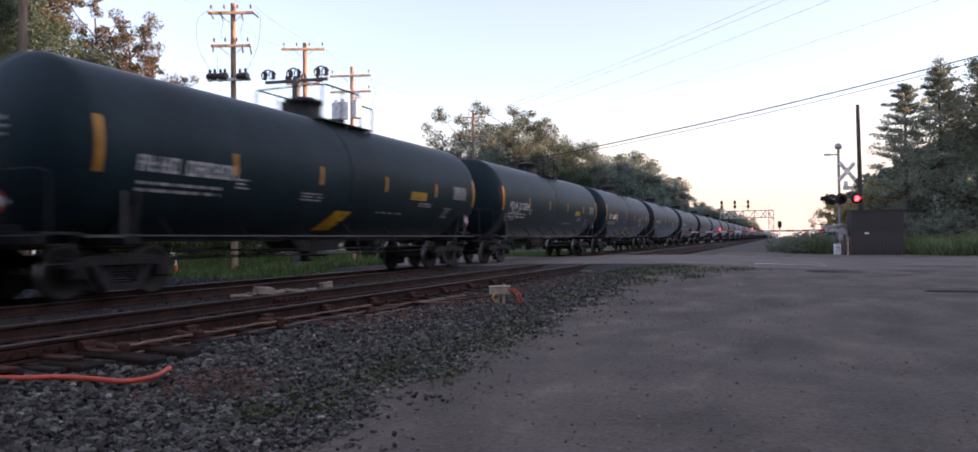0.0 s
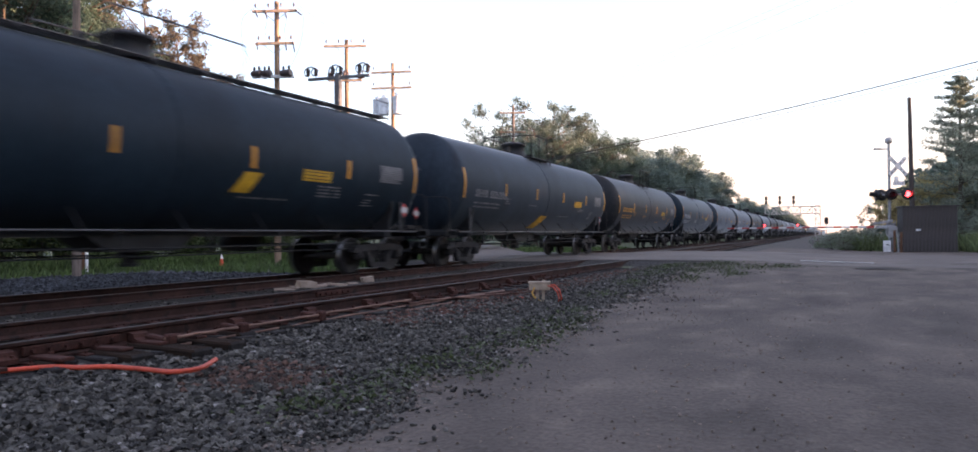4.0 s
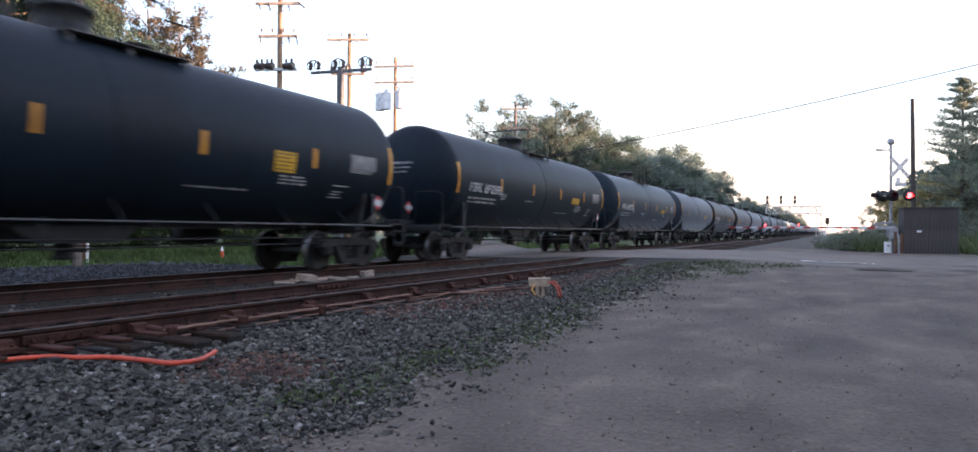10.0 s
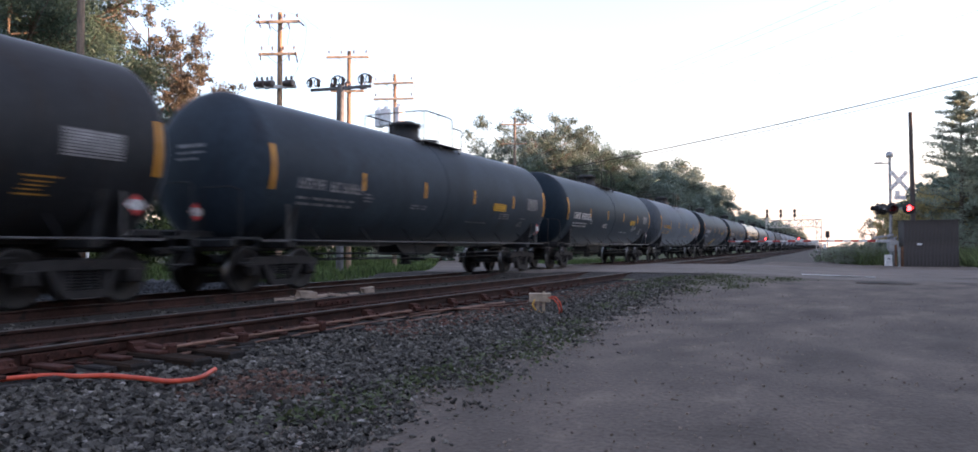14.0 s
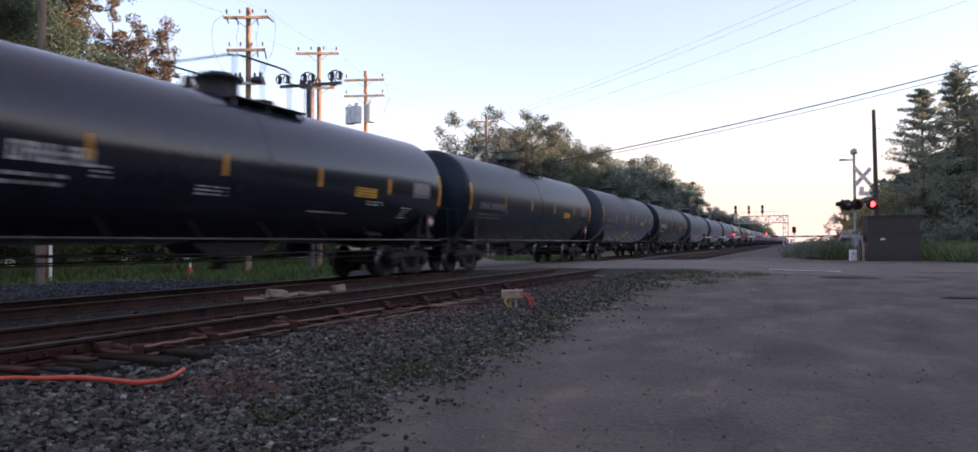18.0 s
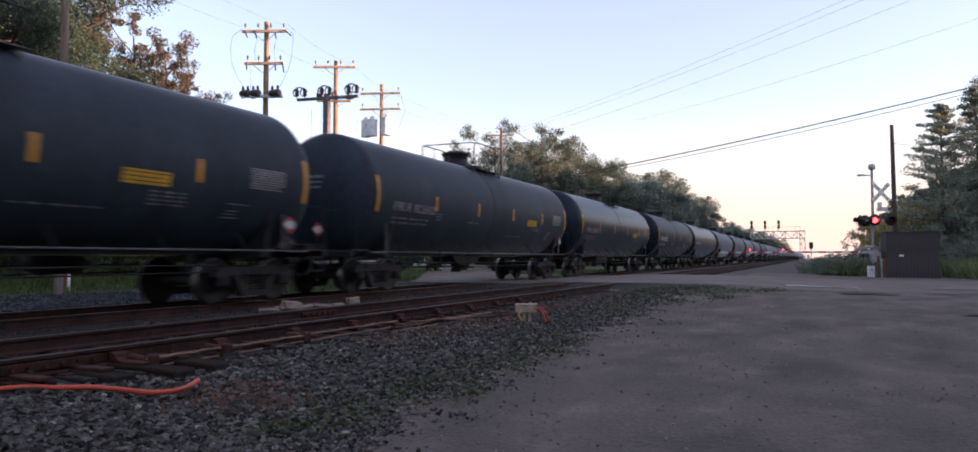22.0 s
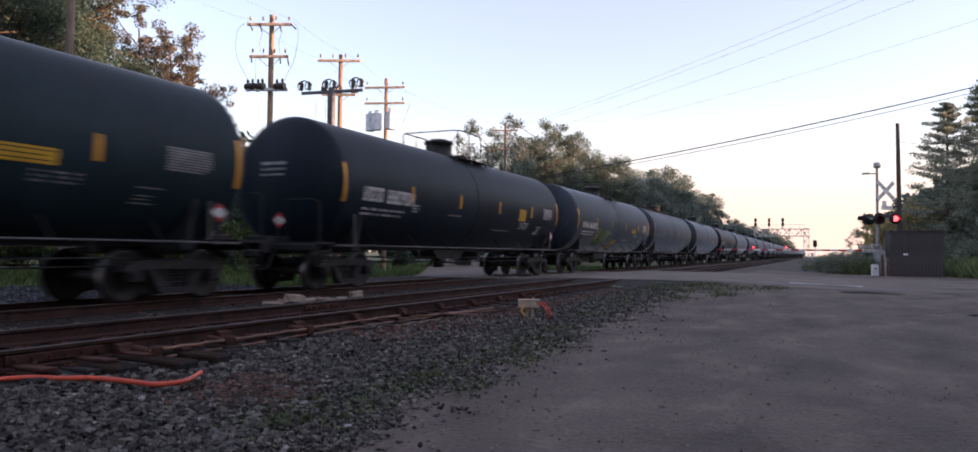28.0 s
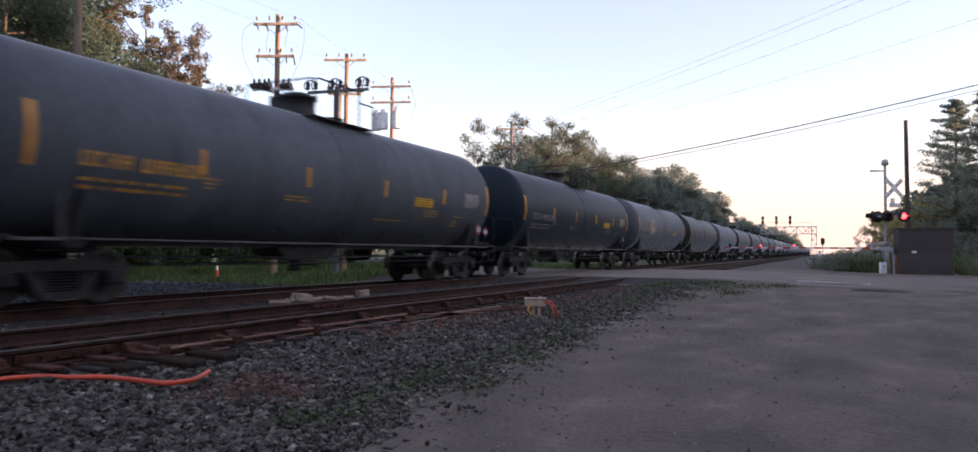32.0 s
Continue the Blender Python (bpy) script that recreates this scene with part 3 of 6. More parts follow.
def truck(parent, y):
    t = new("truck")
    t.parent = parent
    t.matrix_basis = pose(0, y, 0)
    for dy in (-0.89, 0.89):
        if truck.wheelset is None:
            bm = B()
            prof = [(0.07, -1.06), (0.085, -1.05), (0.085, -0.80), (0.12, -0.80), (0.16, -0.79), (0.36, -0.765), (0.40, -0.80), (0.455, -0.80), (0.46, -0.71), (0.485, -0.69), (0.485, -0.665),
                    (0.40, -0.66), (0.37, -0.70), (0.17, -0.68), (0.10, -0.66), (0.085, -0.6)]
            full = prof + [(r, -h) for r, h in prof[::-1]]
            lathe(bm, full, "x", 28)
            for f in bm.faces:
                c = f.calc_center_median()
                if math.hypot(c.y, c.z) > 0.44 and abs(c.x) < 0.83 and abs(c.x) > 0.68:
                    f.material_index = 1
            for s in (-1, 1):          # bearing caps
                for k in range(3):
                    a = k * 2.094
                    rod(bm, (s * 1.05, 0.05 * math.cos(a), 0.05 * math.sin(a)), (s * 1.085, 0.05 * math.cos(a), 0.05 * math.sin(a)), 0.014, n=6)
            o = part("wheelset", bm, [M_WHEEL, M_TREAD], t)
            truck.wheelset = o.data
        else:
            o = new("wheelset", truck.wheelset)
            o.parent = t
        o.matrix_basis = pose(0, dy, 0.46)
    for s in (-1, 1):
        if truck.frame is None:
            bm = B()
            # cast side frame: top chord, two slanting legs, bottom, journal boxes
            top = [(-1.18, 0.56), (-1.05, 0.70), (-0.6, 0.74), (0.6, 0.74), (1.05, 0.70), (1.18, 0.56), (1.05, 0.53), (0.62, 0.58), (-0.62, 0.58), (-1.05, 0.53)]
            prism(bm, top, -0.09, 0.09)
            for q in (-1, 1):
                prism(bm, [(q * 0.64, 0.60), (q * 0.48, 0.60), (q * 0.24, 0.22), (q * 0.42, 0.20)], -0.08, 0.08)
                prism(bm, [(q * 0.34, 0.58), (q * 0.26, 0.58), (q * 0.26, 0.24), (q * 0.34, 0.24)], -0.07, 0.07)
                box(bm, 0.22, 0.30, 0.26, 0, q * 0.89, 0.47, bevel=0.03)
                rod(bm, (0.09, q * 0.89, 0.46), (0.15, q * 0.89, 0.46), 0.09, n=12)
            prism(bm, [(-0.42, 0.20), (-0.36, 0.14), (0.36, 0.14), (0.42, 0.20), (0.3, 0.26), (-0.3, 0.26)], -0.10, 0.10)
            f = part("side_frame", bm, M_TRUCK, t)
            truck.frame = f.data
            bm = B()
            for yy in (-0.16, 0.0, 0.16):
                for k in range(6):
                    lathe(bm, [(0.055, 0), (0.072, 0.012), (0.072, 0.024), (0.055, 0.036)], "z", 10, (0, yy, 0.26 + k * 0.048))
            truck.spring = tagged(part("spring_nest", bm, M_TRUCK, t), kind="stuff").data
            f2 = [o for o in t.children if o.data == truck.spring][0]
        else:
            f = new("side_frame", truck.frame)
            f.parent = t
            f2 = tagged(new("spring_nest", truck.spring), kind="stuff")
            f2.parent = t
        f.matrix_basis = pose(s * 0.99, 0, 0)
        f2.matrix_basis = pose(s * 0.99, 0, 0)
    if truck.bolster is None:
        bm = B()
        box(bm, 2.2, 0.32, 0.22, 0, 0, 0.66, bevel=0.03)
        rod(bm, (0, 0, 0.7), (0, 0, 0.94), 0.2, n=16)
        truck.bolster = part("bolster", bm, M_TRUCK, t).data
        bm = B()
        box(bm, 1.9, 0.1, 0.1, 0, -0.36, 0.42)
        box(bm, 1.9, 0.1, 0.1, 0, 0.36, 0.42)
        truck.beam = part("brake_rigging", bm, M_FRAME, t).data
    else:
        for n, d in (("bolster", truck.bolster), ("brake_rigging", truck.beam)):
            o = new(n, d)
            o.parent = t
    return t


truck.wheelset = truck.frame = truck.spring = truck.bolster = truck.beam = None


def letters(bm, y0, z0, count, w, h, seed, gap_after=()):
    """Plain bars the size of stencilled characters."""
    rnd = random.Random(seed)
    y = y0
    for i in range(count):
        ww = w * rnd.uniform(0.86, 1.0)
        st = w * 0.26
        patch(bm, y, z0, y + st, z0 + h, n=2, off=0.006)
        if rnd.random() < 0.75:
            patch(bm, y + ww - st, z0, y + ww, z0 + h, n=2, off=0.006)
        for zz in rnd.sample((z0, z0 + h * 0.42, z0 + h * 0.8), 2):
            patch(bm, y + st, zz, y + ww - (st if rnd.random() < 0.8 else 0), zz + h * 0.2, n=1, off=0.006)
        y += w * 1.22 + (w * 0.9 if i in gap_after else 0)
    return bm


def small_lines(bm, y0, z0, rows, length, h, seed, gap=2.0):
    rnd = random.Random(seed)
    for r in range(rows):
        y = y0
        while y < y0 + length:
            seg = rnd.uniform(0.07, 0.24)
            patch(bm, y, z0 - r * h * gap, min(y + seg, y0 + length), z0 - r * h * gap + h, n=1, off=0.005)
            y += seg + rnd.uniform(0.03, 0.16)
    return bm


def tank_car(kind):
    """kind: plain (centre platform) or ridge (a walkway along the whole top)."""
    c = thing("tank_car", "black railway tank car rolling along the track", "tank car", "tank cars of the train")
    t = part("tank", tank_mesh(), PAINT["black"], c, smooth=True)
    for y, w, h in ((-0.19, 0.07, 0.010),):
        bm = B()
        lathe(bm, [(TR - 0.01, y - w), (TR + h, y - w), (TR + h, y + w), (TR - 0.01, y + w)], "y", 48, (0, 0, TZ), smooth=False)
        part("jacket_band", bm, PAINT["black"], c, "dark seam band round the tank")
    # underframe at each end, with coupler
    for q in (-1, 1):
        bm = B()
        box(bm, 0.55, 3.3, 0.42, 0, q * 7.2, 0.98, bevel=0.03)
        box(bm, 2.6, 0.35, 0.20, 0, q * 6.72, 0.93, bevel=0.03)
        for s in (-1, 1):
            prism(bm, [(s * 0.5, 0.85), (s * 1.3, 0.95), (s * 1.45, 1.75), (s * 1.36, 1.85), (s * 0.5, 1.1)], q * 6.72 - 0.05, q * 6.72 + 0.05, "y")
        box(bm, 2.9, 0.12, 0.16, 0, q * 8.55, 0.93, bevel=0.02)
        box(bm, 2.9, 0.75, 0.05, 0, q * 8.2, 1.03)
        part("stub_sill", bm, M_FRAME, c)
        bm = B()
        box(bm, 0.13, 0.45, 0.18, 0, q * 8.78, 0.82, bevel=0.02)
        box(bm, 0.30, 0.26, 0.28, 0.03, q * 9.0, 0.82, bevel=0.05)
        part("coupler", bm, M_TRUCK, c)
        bm = B()
        pipe(bm, [(0.35, q * 8.6, 0.85), (0.38, q * 8.8, 0.55), (0.36, q * 8.95, 0.42), (0.3, q * 9.1, 0.44)], 0.03)
        part("air_hose", bm, M_FRAME, c)
        # end ladder and corner grab irons
        for s in (-1, 1):
            bm = B()
            for dy in (0.0, 0.42):
                rod(bm, (s * 1.47, q * (8.0 + dy), 0.55), (s * 1.47, q * (8.0 + dy), 1.95 if dy else 1.05), 0.018, n=6)
            for z in (0.55, 0.85):
                rod(bm, (s * 1.47, q * 8.0, z), (s * 1.47, q * 8.42, z), 0.018, n=6)
            pipe(bm, [(s * 1.47, q * 8.42, 1.95), (s * 1.3, q * 8.5, 2.02), (s * 0.6, q * 8.5, 2.02), (s * 0.6, q * 8.5, 1.05)], 0.018)
            part("end_handrail", bm, M_FRAME, c)
    bm = B()
    lathe(bm, [(0.03, 0), (0.26, 0.0), (0.28, 0.02), (0.28, 0.05), (0.25, 0.05), (0.25, 0.02), (0.03, 0.03)], "y", 16, (-0.75, 8.5, 1.9))
    rod(bm, (-0.75, 8.5, 1.0), (-0.75, 8.5, 1.9), 0.03, n=6)
    for k in range(4):
        rod(bm, (-0.75, 8.52, 1.9), (-0.75 + 0.26 * math.cos(k * 1.57), 8.52, 1.9 + 0.26 * math.sin(k * 1.57)), 0.015, n=5)
    part("brake_wheel", bm, M_FRAME, c)
    # side handrails on brackets, with the raised end posts
    for s in (1, -1):
        bm = B()
        pipe(bm, [(s * 1.47, -7.05, 0.99), (s * 1.47, -3, 0.985), (s * 1.47, 3, 0.985), (s * 1.47, 7.05, 0.99)], 0.022)
        for q in (-1, 1):
            rod(bm, (s * 1.47, q * 7.05, 0.97), (s * 1.47, q * 7.05, 1.74), 0.03, n=6)
            rod(bm, (s * 1.47, q * 7.05, 1.72), (s * 1.40, q * 7.05, 1.76), 0.02, n=6)
            box(bm, 0.10, 0.75, 0.045, s * 1.46, q * 7.45, 0.985)
        part("side_handrail", bm, M_HANDRAIL, c, "worn grey steel side handrail")
        for i in range(7):
            y = -6.0 + 2 * i
            bm = B()
            rod(bm, (s * 1.47, y, 0.985), (s * 1.10, y, 1.40), 0.016, n=5)
            part("handrail_bracket", bm, M_FRAME, c)
        bm = B()
        for z, x in ((0.70, 1.02), (0.56, 0.90)):
            pipe(bm, [(s * x, -5.6, z), (s * x, 0, z - 0.02), (s * x, 5.6, z)], 0.018)
        for i in range(6):
            box(bm, 0.03, 0.05, 0.5, s * 0.97, -5 + 2 * i, 0.80)
        part("brake_pipe", bm, M_FRAME, c)
    # bottom outlet with its skid, air reservoir
    bm = B()
    prism(bm, [(-1.25, 0.95), (-0.75, 0.62), (0.75, 0.62), (1.25, 0.95)], -0.42, 0.42)
    rod(bm, (0, 0, 0.36), (0, 0, 0.66), 0.15, n=14)
    rod(bm, (0, 0, 0.34), (0, 0, 0.40), 0.19, n=14)
    rod(bm, (0, -0.1, 0.5), (0.75, -0.1, 0.5), 0.025, n=6)
    part("bottom_outlet", bm, M_FRAME, c)
    bm = B()
    lathe(bm, [(0.02, -0.55), (0.18, -0.5), (0.22, -0.42), (0.22, 0.42), (0.18, 0.5), (0.02, 0.55)], "y", 14, (-0.55, 3.4, 0.78))
    part("air_reservoir", bm, M_FRAME, c)
    # fittings on top
    top = TZ + TR
    bm = B()
    lathe(bm, [(0.50, -0.22), (0.50, 0.02), (0.45, 0.04), (0.44, 0.36), (0.50, 0.37), (0.50, 0.43), (0.40, 0.46), (0.30, 0.52), (0.02, 0.55)], "z", 28, (0, -0.05, top))
    for k in range(12):
        a = k * math.pi / 6
        rod(bm, (0.475 * math.cos(a), -0.05 + 0.475 * math.sin(a), top + 0.33), (0.475 * math.cos(a), -0.05 + 0.475 * math.sin(a), top + 0.48), 0.02, n=5)
    part("dome", bm, M_FRAME, c)
    bm = B()
    rod(bm, (0, 1.35, top - 0.08), (0, 1.35, top + 0.10), 0.28, n=18)
    rod(bm, (0, 1.35, top + 0.10), (0, 1.35, top + 0.14), 0.32, n=18)
    part("manway", bm, M_FRAME, c)
    bm = B()
    rod(bm, (0.2, -1.1, top - 0.1), (0.2, -1.1, top + 0.22), 0.09, n=10)
    part("relief_valve", bm, M_FRAME, c)
    if kind == "plain":
        h = top + 0.72
        for s in (-1, 1):
            bm = B()
            box(bm, 0.46, 2.5, 0.022, s * 0.80, 0.55, top - 0.16, bevel=0.005)
            for yy in (-0.6, 0.5, 1.7):
                box(bm, 0.05, 0.05, 0.32, s * 0.95, yy, top - 0.32)
            part("platform", bm, M_HANDRAIL, c, "worn grey steel grating platform")
            bm = B()
            pipe(bm, [(s * 1.02, -0.66, top - 0.2), (s * 1.02, -0.66, h - 0.1), (s * 1.02, -0.60, h - 0.02), (s * 1.02, -0.5, h), (s * 1.02, 0.98, h), (s * 1.02, 1.08, h - 0.03), (s * 1.02, 1.12, h - 0.1), (s * 1.02, 1.12, top - 0.2)], 0.022)
            pipe(bm, [(s * 1.02, 0.2, top - 0.2), (s * 1.02, 0.2, h)], 0.018)
            part("platform_railing", bm, M_FRAME, c, "bent dark tube railing")
            bm = B()
            pipe(bm, [(s * 1.02, 1.12, h - 0.28), (s * 1.02, 1.72, h - 0.28), (s * 1.0, 1.78, h - 0.33), (s * 1.0, 1.78, top - 0.2)], 0.02)
            part("entry_rail", bm, M_FRAME, c, "bent dark tube railing")
        bm = B()
        pipe(bm, [(-1.02, -0.64, h - 0.04), (-0.9, -0.68, h - 0.02), (0.9, -0.68, h - 0.02), (1.02, -0.64, h - 0.04)], 0.02)
        part("cross_rail", bm, M_FRAME, c, "bent dark tube railing")
        bm = B()
        for yy in (2.35, 2.75):
            pipe(bm, [(-1.62, yy, 0.9), (-1.70, yy, TZ), (-1.15, yy, top - 0.3), (-0.9, yy, top - 0.05)], 0.02)
        for k in range(9):
            a = radians(-25 + 13 * k)
            rod(bm, (-1.70 * math.cos(a), 2.35, TZ + 1.70 * math.sin(a)), (-1.70 * math.cos(a), 2.75, TZ + 1.70 * math.sin(a)), 0.014, n=5)
    else:
        bm = B()
        for s in (-1, 1):
            for i in range(3):
                box(bm, 0.10, 15.6, 0.02, s * (0.34 + 0.13 * i), 0, top + 0.005)
        for i in range(13):
            box(bm, 1.3, 0.06, 0.05, 0, -7.4 + 1.233 * i, top - 0.03)
        part("running_board", bm, M_HANDRAIL, c, "pale steel running board")
        for s in (-1, 1):
            for q in (-1, 1):
                bm = B()
                pipe(bm, [(s * 0.7, q * 7.7, top - 0.1), (s * 0.7, q * 7.7, top + 0.4), (s * 0.7, q * 7.1, top + 0.4), (s * 0.7, q * 7.1, top - 0.05)], 0.02)
                part("grab_hoop", bm, M_HANDRAIL, c, "bent grey tube hoop")
            bm = B()
            pipe(bm, [(s * 1.0, -1.2, top - 0.2), (s * 1.0, -1.2, top + 0.62), (s * 1.0, 1.9, top + 0.62), (s * 1.0, 1.9, top - 0.2)], 0.02)
            part("platform_railing", bm, M_HANDRAIL, c, "bent grey tube railing")
        bm = B()
        for x in (0.35, 0.75):
            pipe(bm, [(x, -8.42, 0.9), (x, -8.42, top - 0.6), (x, -7.8, top + 0.1)], 0.02)
        for k in range(10):
            rod(bm, (0.35, -8.42, 1.1 + 0.28 * k), (0.75, -8.42, 1.1 + 0.28 * k), 0.014, n=5)
    part("ladder", bm, M_FRAME, c)
    # reflective strips
    for i, y in enumerate((-7.65, -4.5, -1.55, 1.5, 4.6, 7.6)):
        bm = B()
        if i in (0, 5):
            patch(bm, y - 0.055, 2.02, y + 0.055, 2.94, n=5)
        else:
            patch(bm, y - 0.055, 2.20, y + 0.055, 2.62, n=3)
        part("reflector", bm, M_YELLOW, c, "orange-yellow reflective strip")
    # placards on the end posts
    for q, y in ((-1, -8.42), (1, 7.32)):
        bm = B()
        x = 1.42 if q > 0 else 0.32
        prism(bm, [(y - 0.19, 1.55), (y, 1.36), (y + 0.19, 1.55), (y, 1.74)], x, x + 0.01)
        prism(bm, [(y - 0.185, 1.55), (y - 0.10, 1.465), (y + 0.10, 1.465), (y + 0.185, 1.55), (y + 0.10, 1.635), (y - 0.10, 1.635)], x + 0.010, x + 0.014, mi=1)
        box(bm, 0.03, 0.05, 0.5, x - 0.02, y, 1.25, mi=2)
        part("placard", bm, [M_RED, M_WHITE, M_FRAME], c, "red and white diamond placard")
    for o in c.children:
        o.location.z += 0.08
    for y in (-6.7, 6.7):
        truck(c, y)
    return c


def head_patch(bm, x0, x1, z0, z1, off=0.008):
    """A thin plate on the domed head of the tank, level with the rails."""
    rows = []
    for o in (0.0, off):
        ring = []
        for x, z in ((x0, z0), (x1, z0), (x1, z1), (x0, z1)):
            bulge = math.sqrt(max(0.0, 1 - (x * x + (z - TZ) ** 2) / TR ** 2))
            ring.append(bm.verts.new((x, -(7.62 + 0.62 * bulge + o), z)))
        rows.append(ring)
    bm.faces.new(rows[1])
    for k in range(4):
        bm.faces.new((rows[0][k], rows[0][(k + 1) % 4], rows[1][(k + 1) % 4], rows[1][k]))


# spray paint: from, to, low, high, strokes
SPRAYED = {1: (-7.2, -5.6, 1.5, 2.0, 14), 23: (-2.7, -1.1, 1.3, 1.8, 18), 27: (-1.0, 1.8, 1.2, 1.6, 14), 28: (-6.6, -1.6, 1.5, 2.3, 46), 39: (-4.3, -2.3, 1.3, 1.8, 60)}


def stencil(car, k, ink, block=None, diag=False, sq=False, spray=None, low=False):
    """The markings on the side of one car."""
    c = car
    bm = B()
    big = (0.35 if k == 41 else 0.28) if ink is M_WHITE else 0.23
    letters(bm, -6.85, 2.10, 4, 0.19, big, k, (3,))
    tagged(part("owner_mark", bm, ink, c, "plain letter-sized bars"), kind="stuff")
    bm = B()
    letters(bm, -5.75, 2.09, 6, 0.19, big, k + 100)
    tagged(part("car_number", bm, ink, c, "plain number-sized bars"), kind="stuff")
    bm = B()
    rnd = random.Random(k + 50)
    for r in range(3):
        x = -0.42
        while x < 0.26 - 0.12 * (r == 2):
            w = rnd.uniform(0.10, 0.26) if r else 0.3
            head_patch(bm, x, min(x + w, 0.32), 2.88 - 0.13 * r, 2.95 - 0.13 * r - 0.025 * (r > 0))
            x += w + rnd.uniform(0.015, 0.05)
    tagged(part("head_stencil", bm, M_FAINT if ink is M_FAINT else M_GREYINK, c, "small illegible stencil on the tank head"), kind="stuff")
    bm = B()
    small_lines(bm, -6.8, 1.88, 2, 2.0, 0.055, k, 2.2)
    small_lines(bm, -4.4, 2.1, 3, 0.35, 0.04, k + 1, 2.0)
    small_lines(bm, 1.3, 1.62, 1, 1.5, 0.03, k + 2)
    small_lines(bm, 3.6, 1.95, 2 + k % 3, 0.8, 0.035, k + 3)
    small_lines(bm, -2.2, 1.95, k % 4, 0.8, 0.035, k + 4)
    tagged(part("stencil_block", bm, ink, c, "rows of small illegible stencil lines"), kind="stuff")
    bm = B()
    for r in range(9):
        patch(bm, 5.92, 2.58 - 0.047 * r, 6.92 - (0.08 * (r * k % 3) if r > 5 else 0), 2.612 - 0.047 * r, n=1, off=0.006)
    tagged(part("data_panel", bm, M_FAINT if ink is M_FAINT else M_GREYINK, c, "block of tiny illegible stencil lines"), kind="stuff")
    if ink is not M_FAINT or k % 2:
        bm = B()
        patch(bm, 5.90, 2.33, 6.94, 2.63, n=2, off=0.004)
        part("data_plate", bm, M_DATA, c, "dull grey plate behind the stencil lines")
    bm = B()
    patch(bm, 5.42, 1.86, 5.95, 1.885, n=1, off=0.005)
    patch(bm, 5.36, 1.60, 5.84, 1.625, n=1, off=0.005)
    for q in range(2 + k % 2):
        patch(bm, 5.40 + 0.05 * q, 1.67 + 0.06 * q, 5.70 + 0.07 * q, 1.69 + 0.06 * q, n=1, off=0.005)
    tagged(part("test_stencil", bm, ink, c, "small block of illegible test stencil"), kind="stuff")
    bm = B()
    if sq:
        lo, hi, za, zb = 3.36, 3.98, 2.04, 2.46
    elif low:
        lo, hi, za, zb = 4.15, 4.95, 1.5, 1.68
    else:
        lo, hi, za, zb = 3.0, 3.95, 2.06, 2.30
    patch(bm, lo, za, hi, zb)
    rows = 5 if sq else 3
    for r in range(rows):
        z = za + (zb - za) * (r + 0.6) / (rows + 0.4)
        patch(bm, lo + 0.05, z, hi - 0.05 - 0.1 * ((r + k) % 2), z + 0.018, n=1, mi=1, off=0.013)
    part("stencil_panel", bm, [M_ORANGE if low else M_PANEL, M_SIGNB], c, "yellow stencil panel with dark illegible lines")
    if diag == "high":
        bm = B()
        patch(bm, 1.05, 1.72, 1.50, 2.12, lean=0.28, n=4)
        part("valve_patch", bm, M_PANEL, c, "slanting yellow paint patch")
    elif diag:
        bm = B()
        patch(bm, -1.0, 1.14, -0.30, 1.62, lean=0.40, n=4)
        part("valve_patch", bm, M_PANEL, c, "slanting yellow paint patch")
    if spray:
        bm = B()
        rnd = random.Random(k)
        lo, hi, zlo, zhi, count = SPRAYED.get(k - 3, (-3.6, -1.2, 1.25, 1.95, 16))
        for i in range(count):
            y, z = rnd.uniform(lo, hi), rnd.uniform(zlo, zhi)
            w, h, ln = rnd.uniform(0.05, 0.16), rnd.uniform(0.12, 0.42), rnd.uniform(-0.35, 0.5)
            patch(bm, y, z, y + w, z + h, lean=ln, n=3, off=0.004 + 0.0003 * i)
            if i % 2:          # a hooked stroke
                patch(bm, y + ln, z + h - 0.07, y + ln + rnd.uniform(0.15, 0.4), z + h, n=1, off=0.0045 + 0.0003 * i)
        tagged(part("spray_paint_tag", bm, spray, c, "faded illegible spray paint scrawl"), kind="stuff")
    for o in car.children:
        if o.data and o.name.split(".")[0] in ("owner_mark", "car_number", "head_stencil", "stencil_block", "data_panel", "data_plate", "test_stencil", "stencil_panel", "valve_patch", "spray_paint_tag"):
            o.location.z = 0.08


LABELS = {
    "black": "black tank car with orange-yellow reflective strips, on the far track",
    "jet": "deep black tank car with bright white stencils, on the far track",
    "green": "greenish black tank car with white stencils, on the far track",
    "blue": "weathered blue-black tank car with grimy stencils, on the far track",
    "gloss": "new glossy black tank car mirroring the sky, on the far track",
    "semi": "semi-gloss black tank car with faint stencils, on the far track",
    "grey": "dusty grey tank car with orange stencils, on the far track",
    "brown": "brownish black tank car with orange stencils, on the far track",
}
